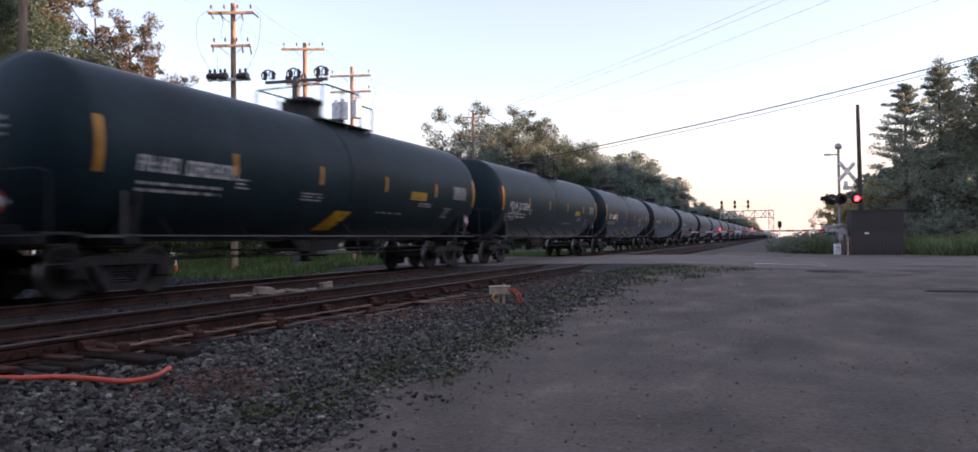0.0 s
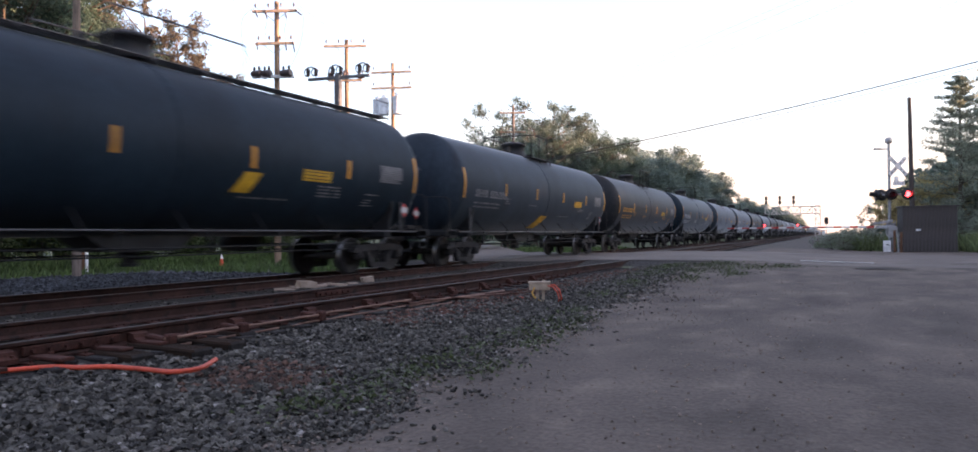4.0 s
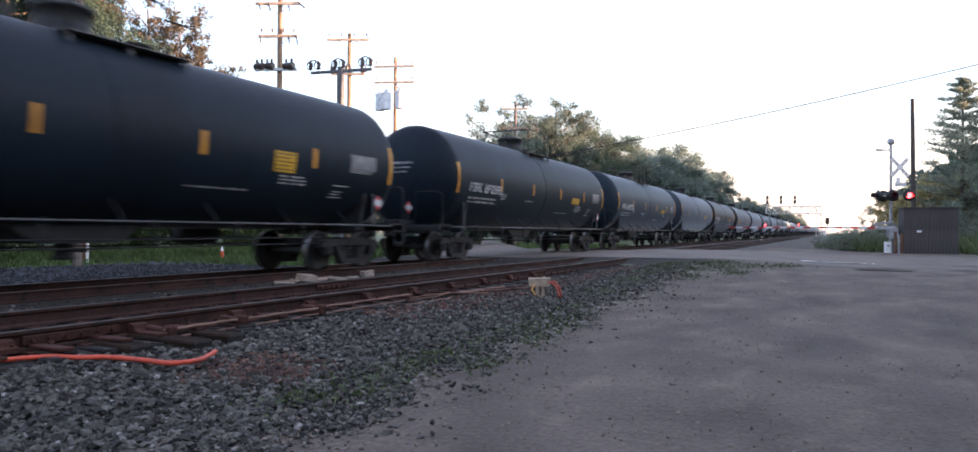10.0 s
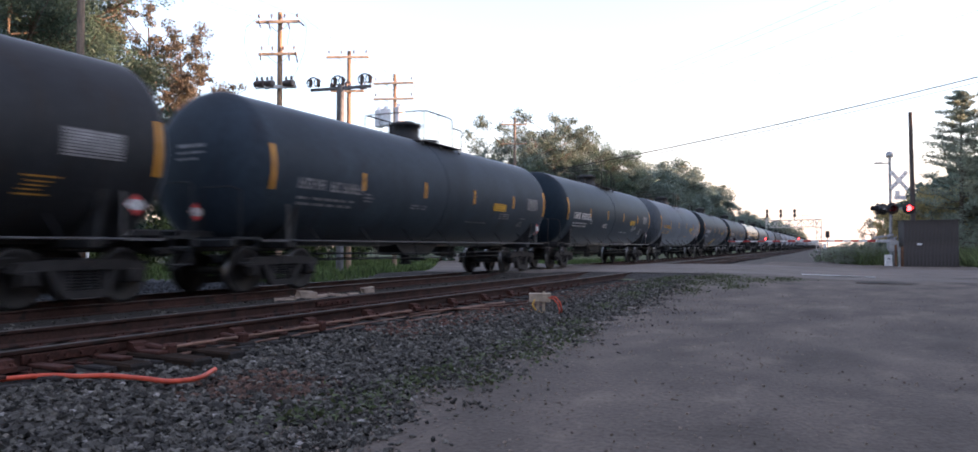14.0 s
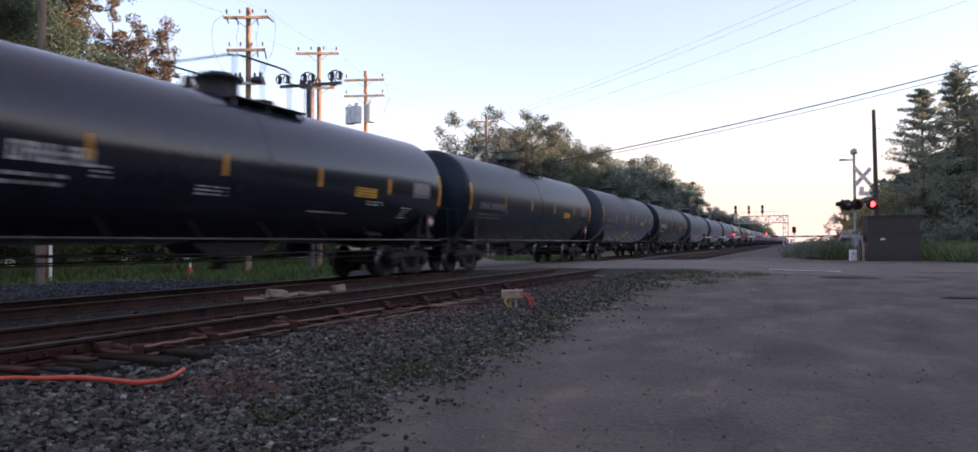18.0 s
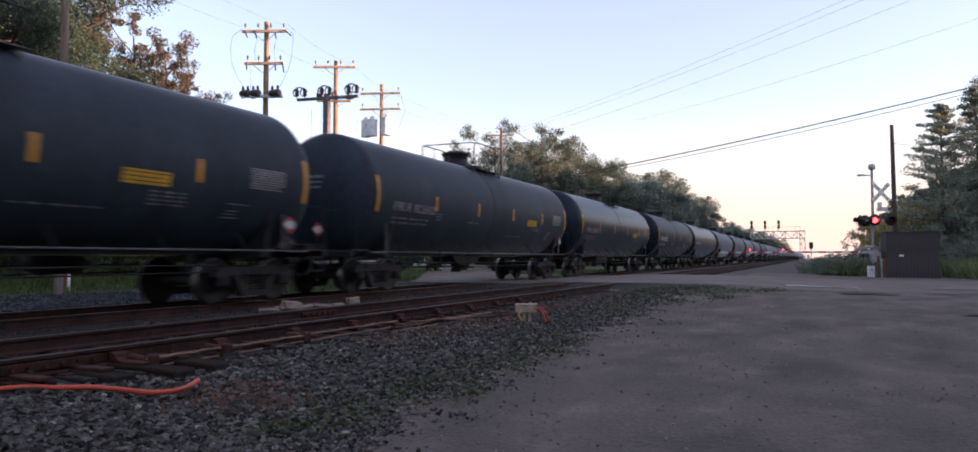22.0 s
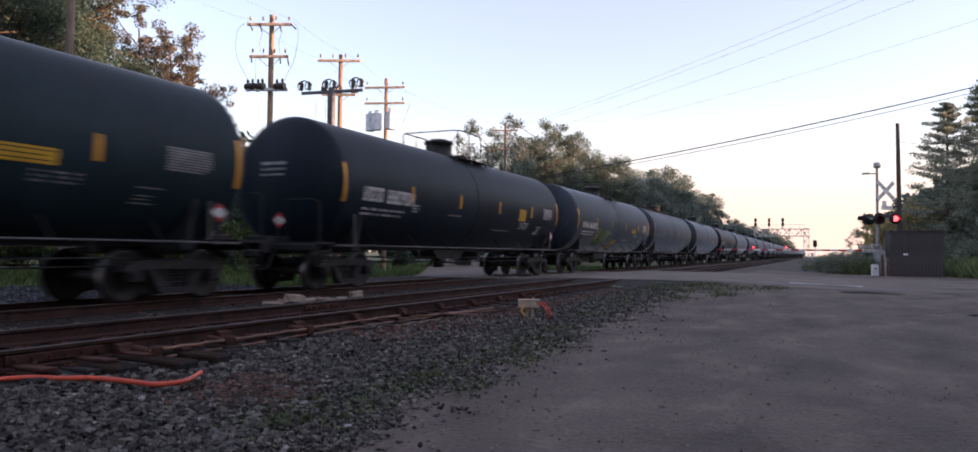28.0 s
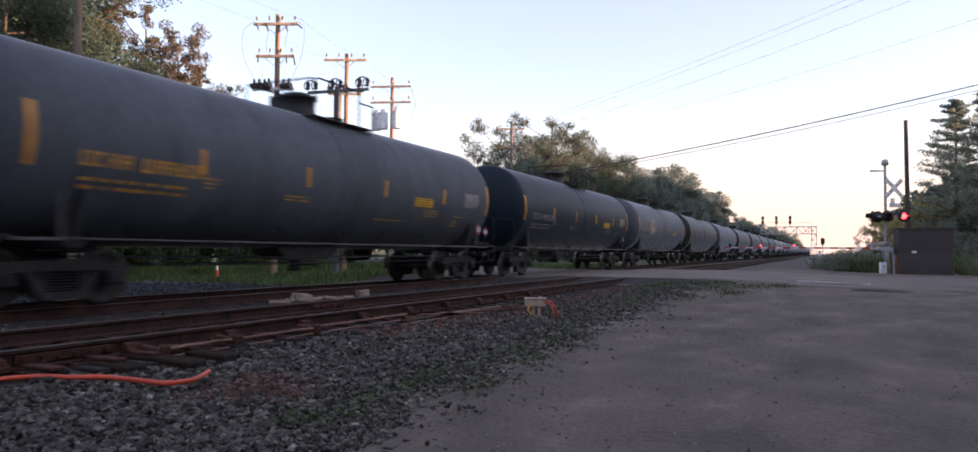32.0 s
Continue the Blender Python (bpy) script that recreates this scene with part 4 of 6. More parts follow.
# paint, ink, ridge walkway, slanting patch, square panel, low panel, spray; by place in the train
W, F, O = M_WHITE, M_FAINT, M_ORANGE
SPECIAL = {
    -1: ("black", W), 0: ("green", W, "diag"), 1: ("green", W, "spray"), 2: ("black", W, "diag"), 3: ("black", W), 4: ("green", W), 5: ("black", F, "ridge", "diag", "high"),
    6: ("blue", F, "diag"), 7: ("brown", O), 8: ("black", W), 9: ("blue", F), 10: ("blue", W), 11: ("jet", W, "ridge", "sq"), 12: ("blue", W), 13: ("jet", W, "sq"),
    14: ("jet", W), 15: ("black", W), 16: ("blue", F), 17: ("jet", W), 18: ("brown", O), 19: ("blue", F), 20: ("black", W), 21: ("grey", O), 22: ("jet", W, "diag"),
    23: ("jet", W, "spray"), 24: ("gloss", W), 25: ("semi", F), 26: ("blue", F, "diag"), 27: ("jet", W, "spray"), 28: ("blue", F, "diag", "spray"), 29: ("blue", F),
    30: ("blue", F), 31: ("semi", F), 32: ("jet", W, "low"), 33: ("semi", W), 34: ("blue", F, "diag"), 35: ("black", W), 36: ("blue", F), 37: ("green", F, "diag"),
    38: ("jet", W, "sq"), 39: ("blue", W, "diag", "vines"), 40: ("blue", F, "ridge", "low"), 41: ("blue", F), 42: ("jet", W, "sq", "spray"), 43: ("grey", O),
}
# cars whose ends stand off the even spacing, in metres
OFFSET = {0: -0.35, 1: -0.3, 2: -0.55, 3: -0.6, 4: -0.65, 8: 0.3, 9: 0.6, 10: -0.1, 12: 0.2, 13: 0.2, 14: 1.0, 15: 1.05, 16: 0.9, 17: 0.0, 18: 0.2, 21: 0.6, 22: 0.6, 23: 0.5,
          24: 0.5, 25: -0.1, 26: -0.1, 27: -0.1, 28: 0.25, 29: 0.35, 30: 0.3, 31: 0.05, 32: 0.55, 33: -0.35, 34: -0.45, 37: -0.3, 38: 0.2, 39: 0.3, 40: -0.7, 41: -0.2, 42: -0.05, 43: -0.4}
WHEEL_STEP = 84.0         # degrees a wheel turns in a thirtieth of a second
SPEED, FIRST = 24.549, 24.869 - 8.3
LAST = 72
CARS = []


def build_train():
    masters = {"plain": tank_car("plain"), "ridge": tank_car("ridge")}
    used = set()
    filler = random.Random(5)
    for k in range(-1, LAST + 1):
        spec = SPECIAL.get(k) or (filler.choice(("blue", "blue", "grey", "semi", "black", "brown")), F)
        kind = "ridge" if "ridge" in spec else "plain"
        at = pose(TRAIN_X, FIRST + CAR * k + OFFSET.get(k, 0.0), TRAIN_Z)
        c = copy_thing(masters[kind], at)
        c["label"] = LABELS[spec[0]]
        for o in c.children:
            if o.name.startswith("tank") or o.name.startswith("jacket_band"):
                o.material_slots[0].link = "OBJECT"
                o.material_slots[0].material = PAINT[spec[0]]
        if k < 46:
            stencil(c, k + 3, spec[1], diag="high" if "high" in spec else "diag" in spec, sq="sq" in spec, low="low" in spec,
                    spray=M_SPRAYG if "vines" in spec else M_SPRAY if "spray" in spec else None)
        CARS.append((k, c))
    for m in masters.values():
        for o in (*m.children_recursive, m):
            bpy.data.objects.remove(o)


build_train()


# ---- poles and wires ----
def smooth_path(pts, n=8):
    out = []
    for i in range(len(pts) - 1):
        p = [Vector(pts[max(0, min(len(pts) - 1, j))]) for j in (i - 1, i, i + 1, i + 2)]
        for k in range(n):
            t = k / n
            out.append(0.5 * ((2 * p[1]) + (-p[0] + p[2]) * t + (2 * p[0] - 5 * p[1] + 4 * p[2] - p[3]) * t * t + (-p[0] + 3 * p[1] - 3 * p[2] + p[3]) * t ** 3))
    return out + [Vector(pts[-1])]


def insulator(bm, x, y, z, mi=1, up=1):
    lathe(bm, [(0.015, 0), (0.02, 0.05 * up), (0.055, 0.07 * up), (0.03, 0.11 * up), (0.06, 0.14 * up), (0.03, 0.19 * up), (0.02, 0.22 * up)], "z", 8, (x, y, z), mi)


def pole(x, y, top, label, arms, mat=M_WOODPOLE, r=0.16, lean=0.0, arm=M_ARM):
    """arms: (drop from the top, half length, turn in degrees, insulators)"""
    p = thing("utility_pole", label, "utility pole", "utility poles", pose(x, y, -0.1, 0, lean, 0))
    bm = B()
    rod(bm, (0, 0, 0), (0, 0, top + 0.1), r, r * 0.68, 14)
    part("pole", bm, mat, p)
    for drop, half, turn, pins in arms:
        bm = B()
        box(bm, 2 * half, 0.10, 0.13, bevel=0.01)
        for s in (-1, 1):
            box(bm, 0.03, 0.02, 0.75, s * 0.3, 0.06, -0.25, (0, s * 50, 0), mi=2)
        for i in range(pins):
            u = -half + 0.15 + (2 * half - 0.3) * i / max(1, pins - 1)
            rod(bm, (u, 0, 0.05), (u, 0, 0.16), 0.012, n=5, mi=2)
            insulator(bm, u, 0, 0.16)
        a = part("crossarm", bm, [arm, M_INSUL, M_GALV], p, "sunlit timber crossarm with insulators")
        a.matrix_basis = pose(0, -0.15, top - drop, 0, 0, turn)
    return p


def hardware(p, z, items):
    """Small dark switchgear on a pole: x, y, width, height."""
    for x, y, w, h, kind in items:
        bm = B()
        if kind == "can":
            lathe(bm, [(0.03, 0), (w / 2, 0.02), (w / 2, h), (w / 2 + 0.02, h), (w / 2 + 0.02, h + 0.05), (0.06, h + 0.12), (0.05, h + 0.3)], "z", 16, (x, y, z), smooth=False)
            for u in (-0.12, 0.12):
                insulator(bm, x + u, y, z + h + 0.08, 0)
            part("transformer", bm, M_TANKGREY, p, "grey transformer can")
        elif kind == "drum":          # a lying switch tank with two bushings
            lathe(bm, [(0.02, -w / 2), (h * 0.8, -w / 2), (h, -w / 2 + 0.04), (h, w / 2 - 0.04), (h * 0.8, w / 2), (0.02, w / 2)], "x", 14, (x, y, z), smooth=False)
            for u in (-0.28 * w, 0.28 * w):
                lathe(bm, [(0.045, 0), (0.05, 0.06), (0.075, 0.09), (0.045, 0.13), (0.06, 0.17), (0.02, 0.20)], "z", 8, (x + u, y, z + h * 0.9))
            pipe(bm, [(x - 0.3 * w, y - 0.1, z - h * 0.7), (x - 0.2 * w, y - 0.15, z - h * 1.5), (x + 0.2 * w, y - 0.15, z - h * 1.5), (x + 0.3 * w, y - 0.1, z - h * 0.7)], 0.015, 5)
            part("switch_tank", bm, M_INSUL, p, "dark lying switch tank with bushings")
        elif kind == "gear":
            box(bm, w, 0.22, h, x, y, z, bevel=0.03)
            insulator(bm, x - w * 0.3, y, z + h / 2, 0)
            insulator(bm, x + w * 0.3, y, z + h / 2, 0)
            lathe(bm, [(0.04, 0), (0.09, 0.06), (0.09, 0.28), (0.04, 0.36)], "z", 10, (x, y - 0.16, z - h / 2))
            part("switchgear", bm, M_INSUL, p, "dark switchgear on a bracket")
        else:
            rod(bm, (x, y, z), (x + w, y, z + h), 0.035, n=6)
            part("drop_insulator", bm, M_INSUL, p)


def jumper(p, pts):
    bm = B()
    pipe(bm, pts, 0.008, 5)
    part("jumper_wire", bm, M_WIRE, p)


p1 = pole(-23.4, 27.0, 12.2, "tall timber utility pole with two crossarms, beyond the tracks", [(0.38, 1.06, 22, 4), (1.9, 0.92, 22, 4)])
hardware(p1, 8.86, [(-0.72, -0.56, 0.52, 0.17, "drum"), (-0.26, -0.40, 0.46, 0.18, "drum"), (0.62, -0.10, 0.56, 0.17, "drum")])
hardware(p1, 11.86, [(-0.85, -0.52, 0.16, -0.34, "drop"), (-0.4, -0.35, 0.12, -0.4, "drop"), (0.45, 0.02, 0.1, -0.4, "drop"), (0.9, 0.2, 0.36, -0.3, "drop")])
hardware(p1, 10.36, [(-0.75, -0.48, 0.02, -0.36, "drop"), (0.5, 0.03, 0.03, -0.4, "drop"), (0.8, 0.15, 0.12, -0.5, "drop")])
bm = B()
box(bm, 1.9, 0.12, 0.14, 0.05, -0.28, 8.72, (0, 0, 22), 0.01)
part("equipment_bracket", bm, M_GALV, p1)
for s, w in ((-1, 1.45), (1, 1.45)):
    jumper(p1, smooth_path([(s * 0.95, -0.15 + s * 0.38, 11.95), (s * w, -0.3 + s * 0.4, 11.5), (s * w * 0.95, -0.35 + s * 0.4, 10.3), (s * 0.9, -0.3 + s * 0.3, 9.3), (s * 0.7, -0.3 + s * 0.2, 9.0)]))
for u in (-0.4, 0.45):
    jumper(p1, [(u + 0.12, -0.15 + u * 0.4, 11.46), (u, -0.2 + u * 0.4, 10.9), (u + 0.05, -0.15 + u * 0.4, 10.45)])
jumper(p1, [(-0.6, -0.4, 10.3), (-0.5, -0.45, 9.4), (-0.6, -0.4, 8.8)])

p2 = pole(-24.5, 34.0, 12.2, "timber utility pole with a crossarm and line switches, beyond the tracks", [(0.28, 1.2, 24, 4), (2.2, 0.95, 24, 2)])
hardware(p2, 10.2, [(-0.75, -0.45, 0.35, 0.2, "gear"), (0.15, -0.3, 0.3, 0.24, "gear"), (0.85, 0.15, 0.4, 0.22, "gear")])
M_MAST = material("dull_grey_mast_steel", (0.13, 0.135, 0.145), 0.6, 0.2, 0.7, 3, 30, 0.05)
post = thing("switch_mast", "dark steel mast with a crossbeam of line switches, beyond the tracks", "utility pole", "utility poles", pose(-21.6, 29.3, -0.1))
bm = B()
box(bm, 0.27, 0.27, 9.2, 0, 0, 4.6, bevel=0.03)
box(bm, 0.06, 0.06, 8.9, -0.24, 0.05, 4.45)
part("mast", bm, M_MAST, post)
bm = B()
box(bm, 3.3, 0.14, 0.14, 0, 0, 9.0, (0, 0, 8), bevel=0.02)
part("crossbeam", bm, M_MAST, post)
for i, u in enumerate((-1.45, -0.1, 1.35)):
    bm = B()
    c, s = math.cos(radians(8)), math.sin(radians(8))
    for d in (-0.22, 0.22):
        insulator(bm, (u + d) * c, (u + d) * s, 9.1, 0)
        lathe(bm, [(0.05, 0), (0.12, 0.06), (0.07, 0.12), (0.12, 0.18), (0.07, 0.24), (0.12, 0.30), (0.05, 0.38)], "z", 10, ((u + d) * c, (u + d) * s, 9.15))
    for d in (-0.2, 0.2):
        pipe(bm, [((u + d + 0.17 * math.cos(a * 0.628)) * c, (u + d) * s - 0.1, 9.34 + 0.2 * math.sin(a * 0.628)) for a in range(11)], 0.032, 5)
    pipe(bm, [((u - 0.25) * c, (u - 0.25) * s, 9.6), (u * c, u * s, 9.62), ((u + 0.35) * c, (u + 0.35) * s, 9.4)], 0.035)
    part("line_switch", bm, M_INSUL, post, "dark porcelain line switch")
for u in (-1.6, -0.6):
    jumper(post, [(u * 0.9, -u * 0.42, 8.7), (u * 0.92, -u * 0.42, 7.6), (u * 0.9, -u * 0.42, 6.4)])

p3 = pole(-24.95, 39.5, 12.1, "timber utility pole with two crossarms and grey transformers", [(0.5, 1.3, 18, 3), (1.5, 1.3, 18, 3)], r=0.15)
hardware(p3, 8.85, [(-0.95, -0.3, 0.6, 1.0, "can"), (-0.35, -0.5, 0.62, 1.0, "can"), (0.6, -0.4, 0.62, 1.05, "can")])
jumper(p3, [(1.6, -0.3, 11.3), (1.9, -0.3, 10.3), (1.5, -0.4, 9.2)])
jumper(p3, [(-1.6, -0.3, 10.0), (-1.75, -0.3, 9.4), (-1.1, -0.4, 8.9)])
pole(-25.4, 60.0, 12.6, "timber utility pole with two crossarms, before the trees", [(0.5, 1.15, 25, 4), (2.2, 1.15, 25, 4)], M_GREYPOLE, arm=M_WOODPOLE)
pole(-31.0, 70.3, 8.6, "dark timber pole half hidden by the trees", [], M_DARKPOLE, 0.13)
p0 = pole(-22.5, 16.25, 12.5, "bare timber utility pole before the trees", [(0.4, 1.3, 5, 3)], M_GREYPOLE, r=0.15)
jumper(p0, [(0, 0, 12.0), (-2.6, -1.0, 6.0), (-4.4, -1.8, 1.0)])
rp = pole(4.58, 52.0, 9.45, "bare dark timber pole beside the signal hut", [], M_DARKPOLE, 0.16, -0.5)


def wire(a, b, sag, r, label, n=24):
    pts = []
    for i in range(n + 1):
        s = i / n
        pts.append([a[j] + (b[j] - a[j]) * s - (sag * 4 * s * (1 - s) if j == 2 else 0) for j in range(3)])
    bm = B()
    pipe(bm, pts, r, 5)
    tagged(part("overhead_wire", bm, M_WIRE), label, "wire", "overhead wires")


wire((-31.0, 70.1, 8.2), (22.0, 70.0, 17.1), 0.65, 0.050, "black overhead cable crossing above the tracks")
wire((-31.0, 69.9, 8.0), (22.0, 69.8, 16.6), 0.7, 0.026, "thin black overhead cable crossing above the tracks")
for (a, b) in (((-25.0, 60.0, 12.2), (10, 26, 12.6)), ((-23.8, 60.0, 12.2), (10.9, 26, 12.6)), ((-21.0, 60, 12.0), (13, 27, 12.8)), ((-14, 62, 12.8), (16, 32, 12.9))):
    wire(a, b, 0.5, 0.0058, "fine overhead wire against the sky")
wire((8.9, 52.0, 9.2), (22.0, 70.0, 17.0), 0.1, 0.012, "fine guy wire rising from the trees")
for i, (a, b) in enumerate((((-23.4, 27, 12.1), (-24.5, 34, 12.0)), ((-24.5, 34, 12.0), (-24.95, 39.5, 11.4)), ((-24.95, 39.5, 11.4), (-25.4, 60, 12.0)), ((-25.4, 60, 12.0), (-31, 70.3, 8.2)),
                            ((-22.5, 16.25, 12.0), (-23.4, 27, 12.0)))):
    for d in (-1.1, 0.9):
        wire((a[0] + d, a[1] + d * 0.4, a[2]), (b[0] + d, b[1] + d * 0.4, b[2]), 0.25, 0.004, "fine wire strung between utility poles", 10)
wire((4.58, 52.0, 8.3), (8.1, 55.0, 8.8), 0.25, 0.012, "fine wire from the bare pole to the conifer", 10)
bm = B()
rod(bm, (12.2, 69.8, 14.62), (13.5, 69.8, 14.83), 0.075, n=8)
tagged(part("cable_splice", bm, M_WIRE), "black splice case hanging on the cable", "cable splice")

# ---- crossing signal ----
MX, MY, MZ = 2.95, 46.0, 0.05
sig = thing("crossing_signal", "crossing signal mast with a white crossbuck and red flashers", "crossing signal", at=pose(MX, MY, MZ))
bm = B()
rod(bm, (0, 0, 0), (0, 0, 6.0), 0.085, 0.07, 14)
rod(bm, (0, 0, 0), (0, 0, 0.22), 0.22, 0.10, 14)
part("mast", bm, M_ALU, sig)
bm = B()
lathe(bm, [(0.04, 0), (0.17, 0.04), (0.19, 0.12), (0.19, 0.24), (0.12, 0.34), (0.02, 0.36)], "z", 16, (0, 0, 5.98))
part("bell", bm, M_ALU, sig)
bm = B()
box(bm, 0.75, 0.09, 0.07, -0.38, 0, 5.7)
box(bm, 0.34, 0.2, 0.08, -0.56, 0, 5.73)
part("side_bracket", bm, M_GALV, sig)
cb = new("crossbuck")
cb.parent = sig
cb.matrix_basis = pose(0.42, -0.14, 4.72, 0, 0, 32)
for a in (45, -45):
    bm = B()
    box(bm, 1.38, 0.02, 0.23, bevel=0.008)
    for i in range(5):
        if i != 2:
            box(bm, 0.14, 0.006, 0.045, -0.5 + 0.25 * i, -0.012, 0, mi=1)
    o = part("blade", bm, [M_SIGNW, M_SIGNB], cb, "white blade with black letter bars")
    o.matrix_basis = pose(0, -0.012 * (a > 0), 0, 0, a, 0)
bm = B()
box(bm, 0.66, 0.02, 0.24, 0.46, -0.12, 3.78, (0, 0, 28), 0.008)
box(bm, 0.26, 0.02, 0.27, 0.34, -0.18, 4.03, (0, 0, 28), 0.008)
for i in range(4):
    box(bm, 0.07, 0.006, 0.05, 0.28 + 0.12 * i, -0.23 + 0.064 * i, 3.78, (0, 0, 28), mi=1)
part("track_count_sign", bm, [M_SIGNW, M_SIGNB], sig, "small white sign with black bars")


def flasher(x, y, turn, lit):
    f = new("flasher")
    f.parent = sig
    f.matrix_basis = pose(x, y, 3.18, 0, 0, turn)
    bm = B()
    lathe(bm, [(0.02, 0.02), (0.32, 0.0), (0.32, -0.02), (0.02, -0.02)], "y", 24)
    part("target_disc", bm, M_BLACKCASE, f, "black round backing disc")
    bm = B()
    lathe(bm, [(0.02, -0.06), (0.10, -0.055), (0.155, -0.02), (0.155, -0.015)], "y", 20)
    part("lens", bm, M_GLOWR if lit else M_DARKLENS, f, "glowing red lens" if lit else "dark red lens")
    # added vane: hides the ever-lit lens to imitate the lamp going dark
    vane = None
    if lit:
        bm = B()
        lathe(bm, [(0.01, -0.004), (0.17, -0.004), (0.17, 0.004), (0.01, 0.004)], "y", 20, (-0.17, 0, 0))
        vane = part("shutter_vane", bm, M_DARKLENS, f, "added dark red vane that covers the lit lens by turns")
        vane.matrix_basis = pose(0.17, -0.08, 0)
    bm = B()
    ribs = []
    for k in range(10):
        a = radians(-20 + 25 * k)
        ribs.append([bm.verts.new((r * math.cos(a), y, r * math.sin(a))) for r, y in ((0.19, -0.02), (0.18, -0.32))])
    for (a0, a1), (b0, b1) in zip(ribs, ribs[1:]):
        bm.faces.new((a0, b0, b1, a1))
    bmesh.ops.solidify(bm, geom=bm.faces[:], thickness=0.008)
    part("hood", bm, M_BLACKCASE, f)
    bm = B()
    lathe(bm, [(0.02, 0.25), (0.12, 0.22), (0.15, 0.02)], "y", 16)
    part("housing", bm, M_BLACKCASE, f)
    return vane


VANES = [flasher(0.08, -0.25, 12, True), flasher(0.86, -0.22, 12, True)]
flasher(-0.62, 0.0, -70, False)
flasher(-0.35, 0.35, 200, False)
bm = B()
box(bm, 1.75, 0.08, 0.09, 0.1, 0.02, 3.18)
part("flasher_arm", bm, M_ALU, sig)
bm = B()
box(bm, 0.42, 0.5, 0.75, 0.05, 0.25, 1.25, bevel=0.03)
part("gate_mechanism", bm, M_ALU, sig, "grey gate mechanism box")
bm = B()
for x in (-0.16, 0.26):
    prism(bm, [(0.5, 1.0), (0.62, 1.1), (-0.1, 1.75), (-0.2, 1.6)], x - 0.02, x + 0.02)
box(bm, 0.75, 0.25, 0.16, 0.75, 0.15, 0.62, (0, 25, 0), 0.02)
part("counterweight_arm", bm, M_ALU, sig)
for x, z, w, a in ((-0.35, 1.66, 1.0, -10), (-0.28, 1.36, 0.85, 8), (0.35, 1.05, 0.7, 35)):
    bm = B()
    box(bm, w, 0.06, 0.13, x, -0.16, z, (0, a, 0), 0.012)
    rod(bm, (x - w * 0.4, -0.22, z), (x - w * 0.4, -0.1, z), 0.05, n=8)
    part("gate_lever", bm, M_ALU, sig, "pale steel gate lever")
bm = B()
box(bm, 0.46, 0.4, 0.62, 0.12, -0.32, 1.12, bevel=0.03)
rod(bm, (0.12, -0.3, 0.0), (0.12, -0.3, 0.85), 0.05, n=8)
part("motor_case", bm, M_ALU, sig, "grey gate motor case")

gate = thing("crossing_gate_arm", "lowered red and white gate arm with small red lights", "gate arm", at=pose(MX, MY - 0.1, 0))
GZ = 1.47
n = 20
for i in range(n):
    bm = B()
    box(bm, 0.41, 0.045, 0.115 - 0.003 * i, -0.35 - 0.41 * i - 0.2, 0, GZ, bevel=0.004)
    part("arm_stripe", bm, M_GATER if i % 2 else M_SIGNW, gate)
bm = B()
rod(bm, (0.2, 0, GZ), (-0.35, 0, GZ), 0.07, n=8)
part("arm_root", bm, M_ALU, gate)
for i, u in enumerate((-6.47, -4.67, -8.2)):
    bm = B()
    box(bm, 0.10, 0.07, 0.08, u, 0, GZ + 0.08)
    lathe(bm, [(0.01, -0.08), (0.04, -0.065), (0.05, -0.035)], "y", 12, (u, 0, GZ + 0.14), 1)
    lathe(bm, [(0.085, -0.035), (0.085, 0.06), (0.01, 0.06)], "y", 12, (u, 0, GZ + 0.14), 0)
    part("arm_light", bm, [M_BLACKCASE, M_GLOWR if i < 2 else M_DARKLENS], gate)

wb = thing("battery_box", "small white equipment box at the foot of the signal mast", "equipment box", at=pose(2.78, 45.55, 0.06, 0, 0, 6))
bm = B()
box(bm, 0.36, 0.3, 0.62, 0, 0, 0.33, bevel=0.02)
part("case", bm, M_SIGNW, wb)
bm = B()
box(bm, 0.30, 0.012, 0.5, 0, -0.156, 0.34, bevel=0.004)
box(bm, 0.14, 0.012, 0.05, 0, -0.17, 0.42, mi=1)
part("lid", bm, [M_SIGNW, M_FRAME], wb)
for x, h, m in ((3.10, 1.15, M_POST), (3.26, 0.95, M_GALV), (3.40, 1.05, M_POST)):
    bm = B()
    rod(bm, (x, 44.9, 0.0), (x, 44.9, 0.1 + h), 0.06, n=8)
    tagged(part("marker_stake", bm, m), "short brown or grey stake by the hut", "stake", "stakes by the hut")

# ---- hut ----
hut = thing("signal_hut", "dark brown boarded hut beside the crossing signal", "hut", at=pose(4.70, 46.1, 0.05, 0, 0, 3))
HW, HD, HH = 2.50, 2.2, 2.48
bm = B()
box(bm, HW - 0.06, HD - 0.06, HH - 0.06, 0, 0, HH / 2, bevel=0.01)
part("body", bm, M_SHED, hut)
bm = B()
box(bm, 0.155, 0.03, HH - 0.1)
board = None
for i in range(15):
    m = pose(-HW / 2 + 0.09 + i * 0.1657, -HD / 2 + 0.003 * (i % 3), HH / 2 + 0.01)
    if board is None:
        board = part("board", bm, M_SHED, hut)
        board.matrix_basis = m
    else:
        again("board", board, hut, m)
